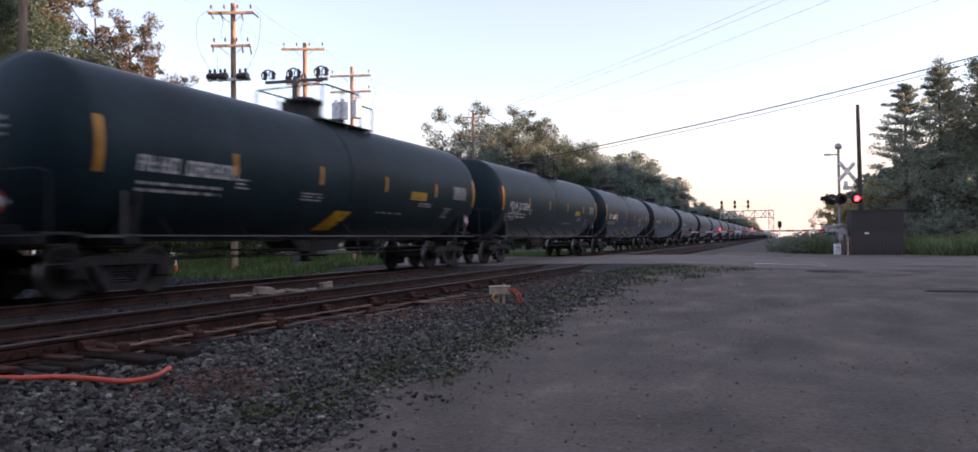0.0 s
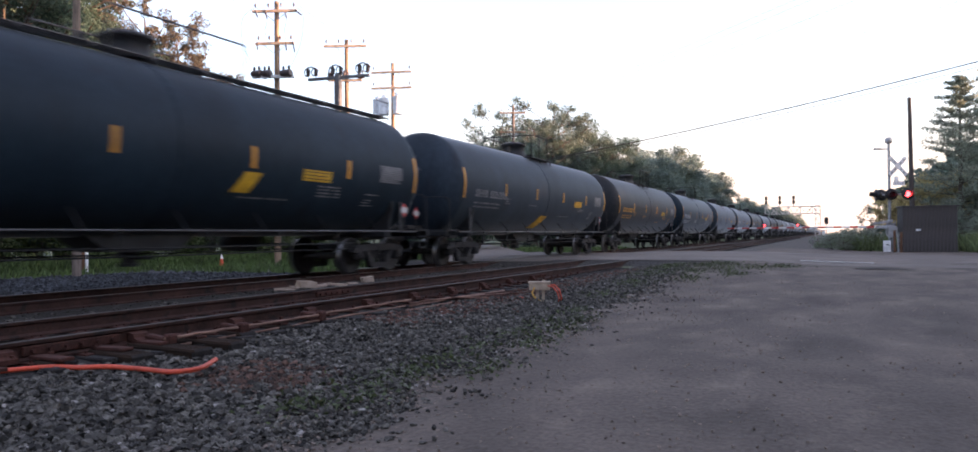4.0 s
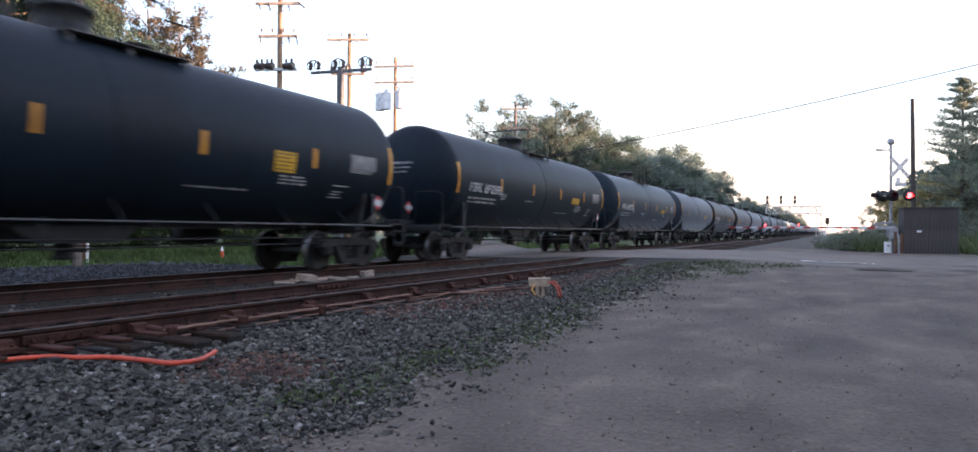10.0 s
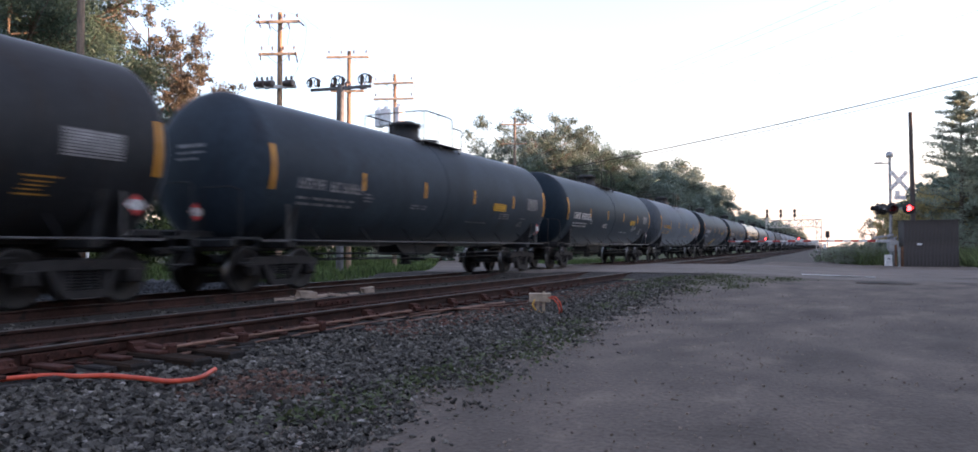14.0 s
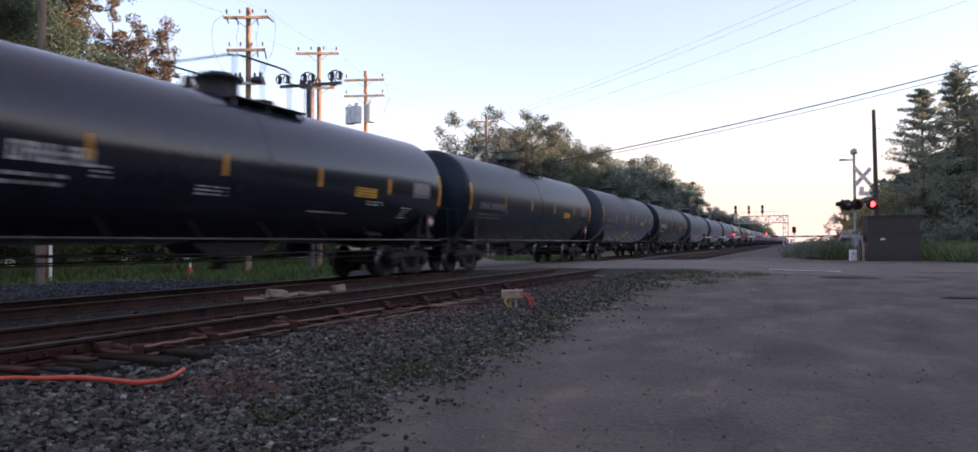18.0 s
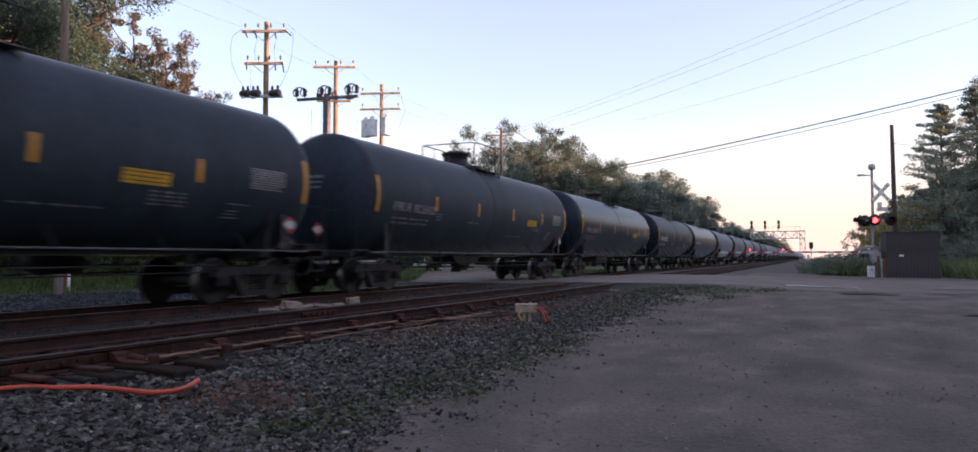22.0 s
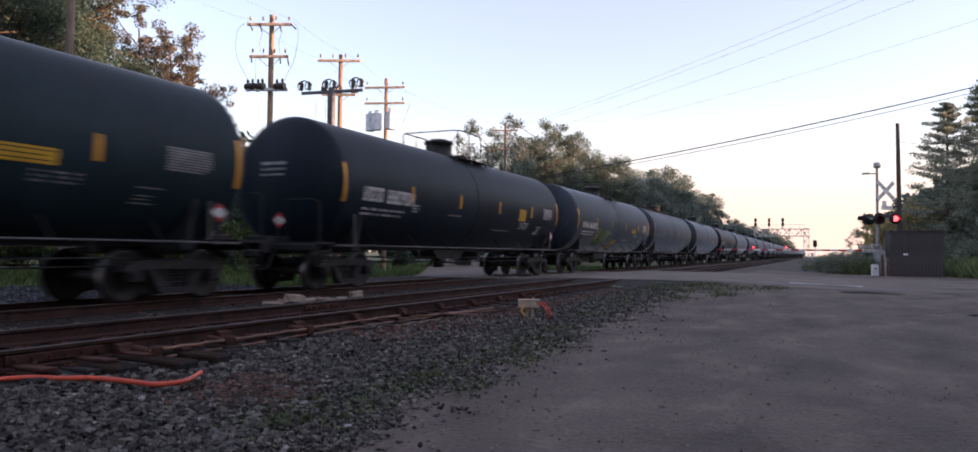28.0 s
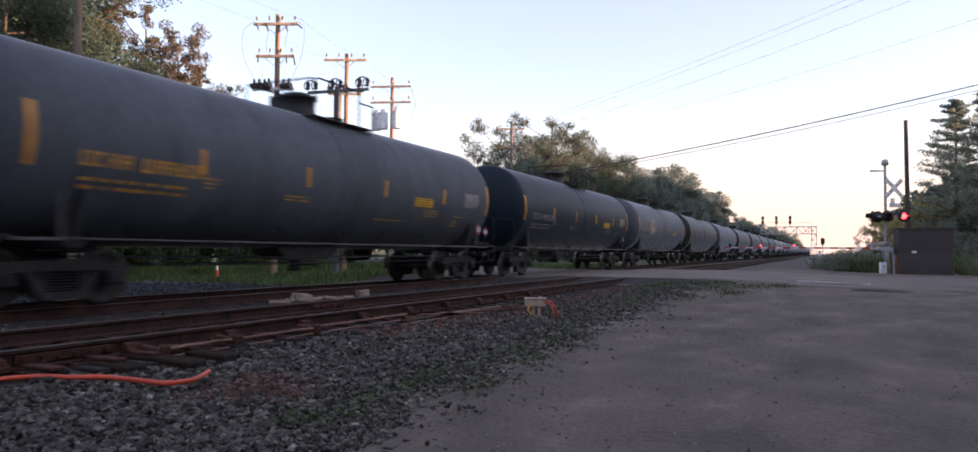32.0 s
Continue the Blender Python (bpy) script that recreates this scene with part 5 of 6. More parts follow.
for i in range(13):
    again("board", board, hut, pose(-HW / 2 + 0.002 * (i % 3), -HD / 2 + 0.1 + i * 0.1635, HH / 2 + 0.01, 0, 0, 90))
bm = B()
box(bm, HW + 0.14, HD + 0.14, 0.07, 0, 0, HH + 0.01, (1.0, 0, 0), 0.01)
part("roof", bm, M_SHED, hut)
bm = B()
box(bm, 0.22, 0.02, 0.10, -0.55, -HD / 2 - 0.025, 1.22)
part("notice_plate", bm, M_SIGNW, hut, "small pale plate")
for x in (-1.2, 1.2):
    bm = B()
    box(bm, 0.2, HD, 0.12, x, 0, 0.02)
    part("skid", bm, M_DARKPOLE, hut)

# ---- signal bridge ----
GY = 180.0
M_BRIDGE = material("pale_bridge_paint", (0.66, 0.63, 0.60), 0.6, 0.0, 0.7, 1, 12, 0.05)
gantry = thing("signal_bridge", "pale lattice signal bridge reaching over both tracks", "signal bridge", at=pose(-2.6, GY, -0.75))
bm = B()
for x in (-0.55, 0.55):
    for y in (-0.5, 0.5):
        box(bm, 0.12, 0.12, 8.0, x, y, 4.0)
for i in range(8):
    s = 1 if i % 2 else -1
    for y in (-0.5, 0.5):
        rod(bm, (-0.55 * s, y, i), (0.55 * s, y, i + 1), 0.05, n=4)
    box(bm, 1.1, 0.08, 0.08, 0, -0.5, i + 1)
part("tower", bm, M_BRIDGE, gantry)
bm = B()
for z in (6.3, 7.9):
    for y in (-0.6, 0.6):
        box(bm, 11.6, 0.13, 0.15, -5.4, y, z)
for i in range(9):
    x = -11.0 + 1.24 * i
    for y in (-0.6, 0.6):
        rod(bm, (x, y, 6.3), (x + 1.24, y, 7.9) if i % 2 else (x, y, 7.9), 0.055, n=4)
        rod(bm, (x, y, 7.9), (x + 1.24, y, 6.3), 0.055, n=4)
part("truss", bm, M_BRIDGE, gantry)
bm = B()
for i in range(12):
    rod(bm, (-10.9 + i * 0.95, -0.6, 7.9), (-10.9 + i * 0.95, -0.6, 8.9), 0.03, n=4)
box(bm, 10.6, 0.05, 0.05, -5.6, -0.6, 8.9)
part("walkway_railing", bm, M_BRIDGE, gantry)
for x in (-10.7, -7.8, -4.9):
    s = new("signal_head")
    s.parent = gantry
    s.matrix_basis = pose(x, -0.75, 7.9)
    bm = B()
    rod(bm, (0, 0, 0), (0, 0, 2.6), 0.09, n=6)
    part("signal_post", bm, M_BRIDGE, s)
    for z in (1.05, 2.0):
        bm = B()
        box(bm, 0.56, 0.1, 0.85, 0, -0.1, z, bevel=0.08)
        for d in (-0.25, 0, 0.25):
            lathe(bm, [(0.02, 0), (0.15, -0.05), (0.17, -0.35), (0.15, -0.35)], "y", 10, (0, -0.15, z + d))
        part("signal_case", bm, M_BLACKCASE, s)
far_sig = thing("dwarf_signal", "small dark signal on a post beyond the crossing", "signal", at=pose(-0.9, 190, 0.03))
bm = B()
rod(bm, (0, 0, 0), (0, 0, 3.6), 0.1, n=6)
part("post", bm, M_GALV, far_sig)
bm = B()
box(bm, 0.9, 0.2, 1.6, 0, 0, 4.0, bevel=0.2)
part("signal_case", bm, M_BLACKCASE, far_sig)
bm = B()
box(bm, 0.5, 0.3, 1.7, 0, 0, 0.85, bevel=0.05)
tagged(part("relay_case", bm, M_SIGNW), "white relay case beside the signal bridge", "equipment box").location = (-1.2, 150, 0.02)

# ---- small things by the near track ----
jb = thing("junction_box", "beige metal junction box on two posts with looping cables", "junction box", at=Matrix.LocRotScale((-4.69, 12.2, -0.02), Euler((0, 0, radians(22))), (0.74, 0.74, 0.74)))
bm = B()
box(bm, 0.50, 0.26, 0.17, 0, 0, 0.36, bevel=0.015)
part("case", bm, M_BEIGE, jb)
bm = B()
box(bm, 0.53, 0.29, 0.035, 0, 0, 0.46, bevel=0.01)
rod(bm, (0.1, 0, 0.47), (0.1, 0, 0.52), 0.03, n=8)
part("lid", bm, M_BEIGE, jb)
for x in (-0.05, 0.09):
    bm = B()
    box(bm, 0.07, 0.07, 0.36, x, 0, 0.13)
    part("leg", bm, M_BEIGE, jb)
for mat, pts in ((M_CABLEO, [(0.2, -0.05, 0.40), (0.36, -0.1, 0.40), (0.47, -0.12, 0.28), (0.52, -0.1, 0.10), (0.5, -0.05, 0.0)]),
                 (M_CABLEO, [(0.2, -0.12, 0.38), (0.32, -0.18, 0.36), (0.42, -0.2, 0.24), (0.46, -0.2, 0.08), (0.44, -0.2, 0.0)]),
                 (M_CABLEY, [(-0.12, -0.14, 0.34), (-0.18, -0.2, 0.22), (-0.1, -0.25, 0.1), (0.05, -0.28, 0.03), (0.2, -0.3, 0.02)]),
                 (M_CABLEO, [(-0.2, 0.1, 0.06), (-0.6, 0.2, 0.10), (-1.1, 0.3, 0.08), (-1.5, 0.2, 0.1)])):
    bm = B()
    pipe(bm, pts, 0.018)
    part("cable", bm, mat, jb, "looping orange cable")


bm = B()
pipe(bm, smooth_path([(-5.9, 2.0, 0.11), (-6.0, 2.9, 0.11), (-5.97, 3.5, 0.115), (-5.82, 3.92, 0.11), (-5.56, 4.04, 0.105), (-5.39, 4.18, 0.10), (-5.06, 4.25, 0.09), (-4.79, 4.27, 0.085), (-4.68, 4.45, 0.09), (-4.86, 4.81, 0.095)]), 0.021, 8)
tagged(part("orange_cable", bm, M_CABLEO), "thick orange cable lying on the ballast", "cable")
deb = random.Random(4)
for i, (y, x, ln, w, h, rz) in enumerate(((11.5, -9.75, 0.5, 0.06, 0.04, 20), (11.75, -9.8, 0.4, 0.06, 0.05, -40), (12.1, -9.75, 0.36, 0.22, 0.14, 70), (12.35, -9.6, 0.25, 0.1, 0.05, 60),
                                          (12.8, -9.5, 0.55, 0.14, 0.04, 86), (13.35, -9.5, 0.3, 0.10, 0.03, 75), (14.0, -9.55, 0.24, 0.2, 0.12, 60), (11.3, -9.6, 0.35, 0.05, 0.03, 60))):
    bm = B()
    box(bm, ln, w, h, 0, 0, 0, (deb.uniform(-8, 8), deb.uniform(-6, 6), 0), 0.012)
    for v in bm.verts:
        v.co += Vector((deb.uniform(-0.03, 0.03), deb.uniform(-0.015, 0.015), deb.uniform(-0.012, 0.012)))
    o = tagged(part("broken_tie", bm, M_PALEWOOD), "splintered pale timber scrap lying between the tracks", "timber scrap", "timber scraps")
    o.matrix_basis = pose(x, y, 0.12 + h / 2, 0, 0, rz)

cone = thing("traffic_cone", "orange cone with a white band on the gravel", "traffic cone", at=Matrix.LocRotScale((-23.9, 24.0, -0.08), None, (0.75, 0.75, 0.75)))
bm = B()
box(bm, 0.36, 0.36, 0.03, 0, 0, 0.015)
part("base", bm, M_CONE, cone)
bm = B()
rod(bm, (0, 0, 0.03), (0, 0, 0.45), 0.14, 0.085, 16)
part("body", bm, M_CONE, cone)
bm = B()
rod(bm, (0, 0, 0.45), (0, 0, 0.70), 0.085, 0.03, 16)
part("band", bm, M_SIGNW, cone, "white reflective tip")
mk = thing("marker_post", "brown timber post with a white pipe beside it in the gravel", "marker post", at=pose(-25.2, 18.6, -0.08))
bm = B()
rod(bm, (0, 0, 0), (0, 0, 1.35), 0.055, n=10)
part("pipe", bm, M_SIGNW, mk)
bm = B()
box(bm, 0.24, 0.24, 1.4, -0.36, 0.1, 0.7, bevel=0.02)
part("post", bm, M_POST, mk, "brown timber post")
for i in range(3):
    bm = B()
    box(bm, 0.7 + 0.2 * i, 0.25, 0.08, 0, 0, 0.04, (0, 0, 10 * i), 0.02)
    o = tagged(part("white_slab", bm, M_SIGNW), "white painted slab lying beside the crossing", "slab", "slabs by the crossing")
    o.location = (-4.3 + 1.1 * i, 56 + 1.5 * i, 0.08)


# ---- trees ----
def leaf_cloud(rng, centres, radii, count, size, flat=0.8):
    """Leaf quads thrown round the twig ends."""
    idx = rng.integers(0, len(centres), count)
    d = rng.normal(size=(count, 3))
    d /= np.linalg.norm(d, axis=1)[:, None]
    pos = centres[idx] + d * (radii[idx] * rng.random(count) ** 0.45)[:, None] * np.array([1, 1, flat])
    u = rng.normal(size=(count, 3))
    u /= np.linalg.norm(u, axis=1)[:, None]
    w = np.cross(u, rng.normal(size=(count, 3)))
    w /= np.linalg.norm(w, axis=1)[:, None] + 1e-6
    s = size * rng.uniform(0.6, 1.35, count)[:, None]
    quad = np.stack([pos - u * s, pos - w * s * 0.55, pos + u * s, pos + w * s * 0.55], 1)
    return quad.reshape(-1, 3), np.arange(count * 4).reshape(-1, 4)


def tree(seed, height, spread, leaves, count, size=0.16, base=0.25, label="", airy=1.0, limbs=17):
    rng = np.random.default_rng(seed)
    t = thing("tree", label, "tree", "trees along the railway")
    bm = B()
    trunk = [Vector((0.25 * math.sin(i * 0.9 + seed), 0.2 * math.cos(i * 1.1 + seed), height * 0.9 * i / 7)) for i in range(8)]
    for i in range(7):
        f = 1 - i / 7.5
        rod(bm, trunk[i], trunk[i + 1], 0.26 * f * height / 14 + 0.02, 0.26 * (f - 0.13) * height / 14 + 0.02, 8, False)
    ends, radii = [], []
    for i in range(limbs):
        s = base + (0.93 - base) * (i + rng.random() * 0.7) / limbs
        k = min(6, int(s * 7))
        root = trunk[k].lerp(trunk[k + 1], s * 7 - k)
        a = i * 2.399 + rng.random() * 0.8
        reach = spread * (0.35 + 0.75 * math.sin(math.pi * min(1, 0.18 + 0.82 * (1 - (s - base) / (1 - base)))) ** 0.8) * rng.uniform(0.55, 1.15)
        tip = root + Vector((math.cos(a) * reach, math.sin(a) * reach, height * rng.uniform(0.03, 0.16)))
        mid = root.lerp(tip, 0.5) + Vector((0, 0, -0.03 * height * rng.random()))
        rod(bm, root, mid, 0.09 * (1 - 0.6 * s), 0.06 * (1 - 0.6 * s), 5, False)
        rod(bm, mid, tip, 0.06 * (1 - 0.6 * s), 0.02, 5, False)
        for j in range(6):
            q = rng.normal(size=3)
            p = mid.lerp(tip, rng.uniform(0.1, 1.1)) + Vector(q) * 0.10 * spread
            rod(bm, mid.lerp(tip, rng.uniform(0.2, 0.9)), p, 0.022, 0.008, 4, False)
            ends.append(p)
            radii.append(rng.uniform(0.14, 0.30) * spread * airy)
    for j in range(5):
        ends.append(trunk[7] + Vector(rng.normal(size=3)) * 0.12 * spread + Vector((0, 0, height * 0.04)))
        radii.append(rng.uniform(0.12, 0.24) * spread * airy)
    part("trunk", bm, M_BARK, t, "grey-brown trunk and limbs")
    v, f = leaf_cloud(rng, np.array([tuple(e) for e in ends]), np.array(radii), count, size)
    soup("crown", v, f, leaves, t)
    return t


def conifer(seed, height, spread, count, label, leaves=LEAVES[2], start=0.06):
    """Whorls of level limbs that lift at their tips, broad below and drawn in towards the top."""
    rng = np.random.default_rng(seed)
    t = thing("conifer_tree", label, "tree", "trees along the railway")
    bm = B()
    rod(bm, (0, 0, 0), (0.15, 0.1, height * 0.98), 0.2, 0.02, 8)
    ends, radii = [], []
    for i in range(96):
        s = start + (0.985 - start) * (i / 96) ** 0.9
        a = i * 2.399 + rng.random()
        ln = (0.12 + spread * min(1.0, (1 - s) / 0.46) ** 0.8) * rng.uniform(0.55, 1.15)
        root = Vector((0.15 * s, 0.1 * s, height * s))
        d = Vector((math.cos(a), math.sin(a), rng.uniform(-0.08, 0.22)))
        lift = Vector((0, 0, 0.16 * ln))
        rod(bm, root, root + d * ln * 0.6, 0.05 * (1.1 - s), 0.02, 4, False)
        rod(bm, root + d * ln * 0.6, root + d * ln + lift, 0.02, 0.006, 4, False)
        for j in range(10):
            q = 0.2 + 0.085 * j
            side = Vector((-d.y, d.x, 0)) * rng.normal(0, 0.13 * ln)
            ends.append(tuple(root + d * ln * q + side + lift * q * q))
            radii.append((0.19 + 0.085 * ln) * rng.uniform(0.6, 1.2))
    part("trunk", bm, M_BARK, t, "thin straight trunk with limbs")
    v, f = leaf_cloud(rng, np.array(ends), np.array(radii), count, 0.06, 0.55)
    soup("crown", v, f, leaves, t)
    return t


def set_tree(master, x, y, scale, turn, label=None, squash=1.0):
    m = Matrix.LocRotScale((x, y, ground_z(x, y) - 0.06), Euler((0, 0, turn)), None)
    c = copy_thing(master, m)
    c.scale = (scale * squash, scale * squash, scale)
    if label:
        c["label"] = label
    return c


def woods():
    oak = tree(1, 14, 4.6, LEAVES[0], 62000, size=0.062, limbs=24, label="leafy broad tree with a sunlit top, beyond the tracks")
    oak2 = tree(2, 14, 4.2, LEAVES[0], 60000, size=0.062, base=0.12, limbs=24, label="dense leafy tree beyond the tracks")
    ash = tree(3, 14, 3.6, LEAVES[1], 20000, size=0.09, airy=0.85, base=0.2, limbs=30, label="airy tree with sunlit upper leaves, beyond the tracks")
    thin = tree(4, 14, 3.0, LEAVES[1], 18000, size=0.08, airy=0.5, base=0.25, limbs=34, label="slender open-crowned tree with sunlit leaves")
    rus = tree(12, 14, 2.8, LEAVES[4], 22000, size=0.07, airy=0.62, base=0.3, limbs=30, label="slender airy tree with sunlit russet leaves")
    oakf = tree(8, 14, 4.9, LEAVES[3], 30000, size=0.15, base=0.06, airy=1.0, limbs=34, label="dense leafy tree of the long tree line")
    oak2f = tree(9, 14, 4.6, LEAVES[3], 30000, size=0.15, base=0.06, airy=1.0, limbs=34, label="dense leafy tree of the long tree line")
    shade = tree(10, 14, 4.9, LEAVES[0], 1500, size=0.6, base=0.08, airy=1.1, label="added unseen tree shading the lot and the train")
    bush = tree(5, 5, 2.8, LEAVES[0], 4200, base=0.05, label="leafy bush at the edge of the trees")
    gold = tree(6, 8, 3.0, LEAVES[5], 5200, base=0.12, label="leafy tree with sunlit gold in its leaf colour, behind the signal hut")
    pale = tree(13, 5, 2.8, LEAVES[2], 3000, size=0.11, base=0.05, airy=0.9, label="pale leafy bush at the edge of the trees")
    con = conifer(7, 12, 2.7, 32000, "grey-green conifer with feathery branches beside the crossing")
    rnd = random.Random(11)
    # near the utility poles, up to the gap
    for x, y, h, m in ((-37, 11, 14.5, oak), (-34, 17.5, 13.4, oak2), (-36, 22, 16.0, oak), (-33.5, 23.4, 14.8, oak2), (-31.5, 19.5, 13.8, oak), (-30.5, 14.5, 13.6, oak2), (-33, 21.5, 15.8, oak), (-30.5, 9.5, 13.5, oak), (-33, 27.6, 14.4, rus), (-33, 29.6, 13.6, rus), (-33.4, 31.8, 11.8, rus), (-34, 33.6, 9.6, rus),
                       (-36, 5, 15, oak2), (-39, -2, 15, oak), (-34.5, 36.5, 8.2, bush), (-42, 16, 17, oak), (-43, 25, 15, oak2)):
        set_tree(m, x, y, h / (5 if m is bush else 14), rnd.uniform(0, 6))
    # the clump before the long line of trees
    for x, y, h, m in ((-33, 69, 11.8, thin), (-33, 75, 15.4, ash), (-33.4, 79, 12.5, oak2), (-33, 85, 16.2, thin), (-34, 90, 15, oak2), (-33, 92, 19.4, ash), (-33.6, 95, 18.2, ash), (-33.5, 100, 18.0, ash), (-32, 103, 15.5, oak2), (-32, 109, 17.0, oak),
                       (-35, 84, 12.5, oak), (-36, 95, 13.5, oak)):
        set_tree(m, x, y, h / 14, rnd.uniform(0, 6))
    y = 114.0
    i = 0
    while y < 400:
        h = 14.8 + rnd.uniform(-1.0, 2.0) + 2.0 * step(120, 190, y) if y < 210 else 13.0 + rnd.uniform(-1.5, 1.0)
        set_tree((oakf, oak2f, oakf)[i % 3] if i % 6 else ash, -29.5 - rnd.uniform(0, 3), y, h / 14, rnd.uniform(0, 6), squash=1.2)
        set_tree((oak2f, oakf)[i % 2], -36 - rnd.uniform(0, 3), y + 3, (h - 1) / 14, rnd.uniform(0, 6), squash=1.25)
        y += 5.2 + y * 0.012
        i += 1
        if 206 < y < 262:      # the wood ends, and a lower one begins farther on
            y = 262
    for j in range(34):
        yy = 44 + 4.2 * j + rnd.uniform(-1, 1)
        set_tree(bush, -29.5 - rnd.uniform(0, 3), yy, 0.8 + 0.5 * rnd.random(), rnd.uniform(0, 6), "dark leafy bush below the trees")
    for j in range(14):
        set_tree(bush, -31 - rnd.uniform(0, 3), -4 + 3.2 * j, 0.8 + 0.5 * rnd.random(), rnd.uniform(0, 6), "dark leafy bush below the trees")
    # far end of the line
    for j in range(16):
        yy = 420 + 42 * j
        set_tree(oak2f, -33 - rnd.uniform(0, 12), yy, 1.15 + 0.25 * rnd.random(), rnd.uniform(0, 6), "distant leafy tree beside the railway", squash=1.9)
    # beside the crossing
    set_tree(con, 7.5, 55.0, 0.94, 0.5, squash=1.12)
    set_tree(con, 10.1, 57.5, 1.05, 2.2, squash=1.1)
    set_tree(con, 12.6, 56.5, 0.98, 4.1, squash=1.1)
    set_tree(ash, 13.2, 62, 0.98, 3.0, "tall leafy tree catching the last sun beside the crossing", squash=0.8)
    set_tree(ash, 14.8, 60, 1.02, 1.0, "tall leafy tree catching the last sun beside the crossing")
    set_tree(gold, 6.2, 57.5, 0.64, 1.0)
    set_tree(gold, 8.0, 59, 0.66, 2.0)
    set_tree(gold, 3.6, 60, 0.48, 3.0, squash=0.62)
    set_tree(gold, 4.3, 62, 0.5, 0.3, "leafy bush behind the signal mast", squash=0.55)
    set_tree(pale, 3.3, 64, 0.7, 1.3, "leafy bush behind the signal mast", squash=0.7)
    for x, y, s in ((8.0, 50, 0.42), (9.4, 51, 0.5), (10.8, 52, 0.55), (8.8, 53, 0.5), (12.2, 52, 0.6), (7.2, 53, 0.4), (2.0, 55, 0.24), (2.7, 53, 0.26), (1.6, 58, 0.25), (2.9, 57, 0.3), (7.6, 52.6, 0.5), (9.3, 54, 0.95), (11.0, 54.5, 1.1), (12.6, 55, 1.2), (14.2, 54, 1.1)):
        set_tree(pale if x > 7 else bush, x, y, s, x * 3, "low green bush beside the crossing")
    for x, y, s in ((2.3, 48.2, 0.27), (1.5, 48.0, 0.28), (0.7, 48.6, 0.26), (0.0, 49.4, 0.22), (1.0, 49.6, 0.27), (-0.7, 51.0, 0.18)):
        set_tree(pale, x, y, s, 7 * x, "low green shrub behind the gate arm", squash=1.1)
    # added unseen wood on the sunward side, its heights set to shape the shade
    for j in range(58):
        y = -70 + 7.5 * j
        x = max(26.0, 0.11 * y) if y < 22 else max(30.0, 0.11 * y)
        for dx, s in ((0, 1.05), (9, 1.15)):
            set_tree(shade, x + dx + rnd.uniform(0, 5), y + rnd.uniform(-2, 2), (s + 0.1 * rnd.random()) * (1.12 if y < 29 else 0.70 if y < 60 else 0.54 if y < 70 else 0.62 if y < 77 else 1.12 if y < 130 else 1.22), rnd.uniform(0, 6), "added unseen tree shading the lot and the train", squash=1.5)
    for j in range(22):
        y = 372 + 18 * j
        set_tree(shade, 0.11 * y + rnd.uniform(0, 6), y, 1.6 + 0.2 * rnd.random(), rnd.uniform(0, 6), "added unseen tree shading the lot and the train", squash=2.2)
    for m in (oak, oak2, oakf, oak2f, ash, thin, rus, shade, bush, pale, gold, con):
        for o in (*m.children_recursive, m):
            bpy.data.objects.remove(o)


woods()


# ---- grass, weeds and stones ----
def blades(name, rng, xs, ys, hs, mat, label, width=0.03, lean=0.4, category="grass"):
    n = len(xs)
    a = rng.uniform(0, 2 * np.pi, n)
    z = np.array([ground_z(x, y) for x, y in zip(xs, ys)]) - 0.06
    w = width * rng.uniform(0.6, 1.4, n)
    dx, dy = np.cos(a) * w, np.sin(a) * w
    lx, ly = rng.normal(0, lean, n) * hs, rng.normal(0, lean, n) * hs
    v = np.stack([np.stack([xs - dx, ys - dy, z], 1), np.stack([xs + dx, ys + dy, z], 1), np.stack([xs + lx, ys + ly, z + hs], 1)], 1).reshape(-1, 3)
    return tagged(soup(name, v, np.arange(3 * n).reshape(-1, 3), mat), label, category, kind="stuff")


rng = np.random.default_rng(3)
n = 34000
gx, gy = -16.0 - 23 * rng.random(n) ** 1.3, rng.uniform(-2, 64, n)
keep = ~((gx > -22.5) & (gy < 19.5) & (gy > 9)) & ~((gy > 24.2 + 1.9 * np.clip(-14.2 - gx, 0, 50)) & (gy < 38.5 + 1.9 * np.clip(-14.2 - gx, 0, 50)))
blades("grass", rng, gx[keep], gy[keep], rng.uniform(0.12, 0.38, n)[keep], M_GRASS, "green uncut grass beyond the tracks", 0.05)
n = 24000
gx, gy = rng.uniform(-28.6, -26.2, n), rng.uniform(-2, 41, n)
keep = ~((gy > 24.2 + 1.9 * np.clip(-14.2 - gx, 0, 50)) & (gy < 38.5 + 1.9 * np.clip(-14.2 - gx, 0, 50)))
blades("tall_grass", rng, gx[keep], gy[keep], rng.uniform(0.25, 0.6, n)[keep], M_GRASS, "tall green grass before the undergrowth", 0.05)
n = 18000
gx, gy = rng.uniform(6.4, 20, n), rng.uniform(42, 54, n)
keep = gx > 6.3 + 0.5 * np.clip(45 - gy, 0, 9)
blades("tall_grass", rng, gx[keep], gy[keep], rng.uniform(0.4, 1.25, n)[keep], M_TALLGRASS, "tall green grass beside the signal hut", 0.05)
n = 7000
gx, gy = rng.uniform(-1.2, 3.4, n), rng.uniform(47, 64, n)
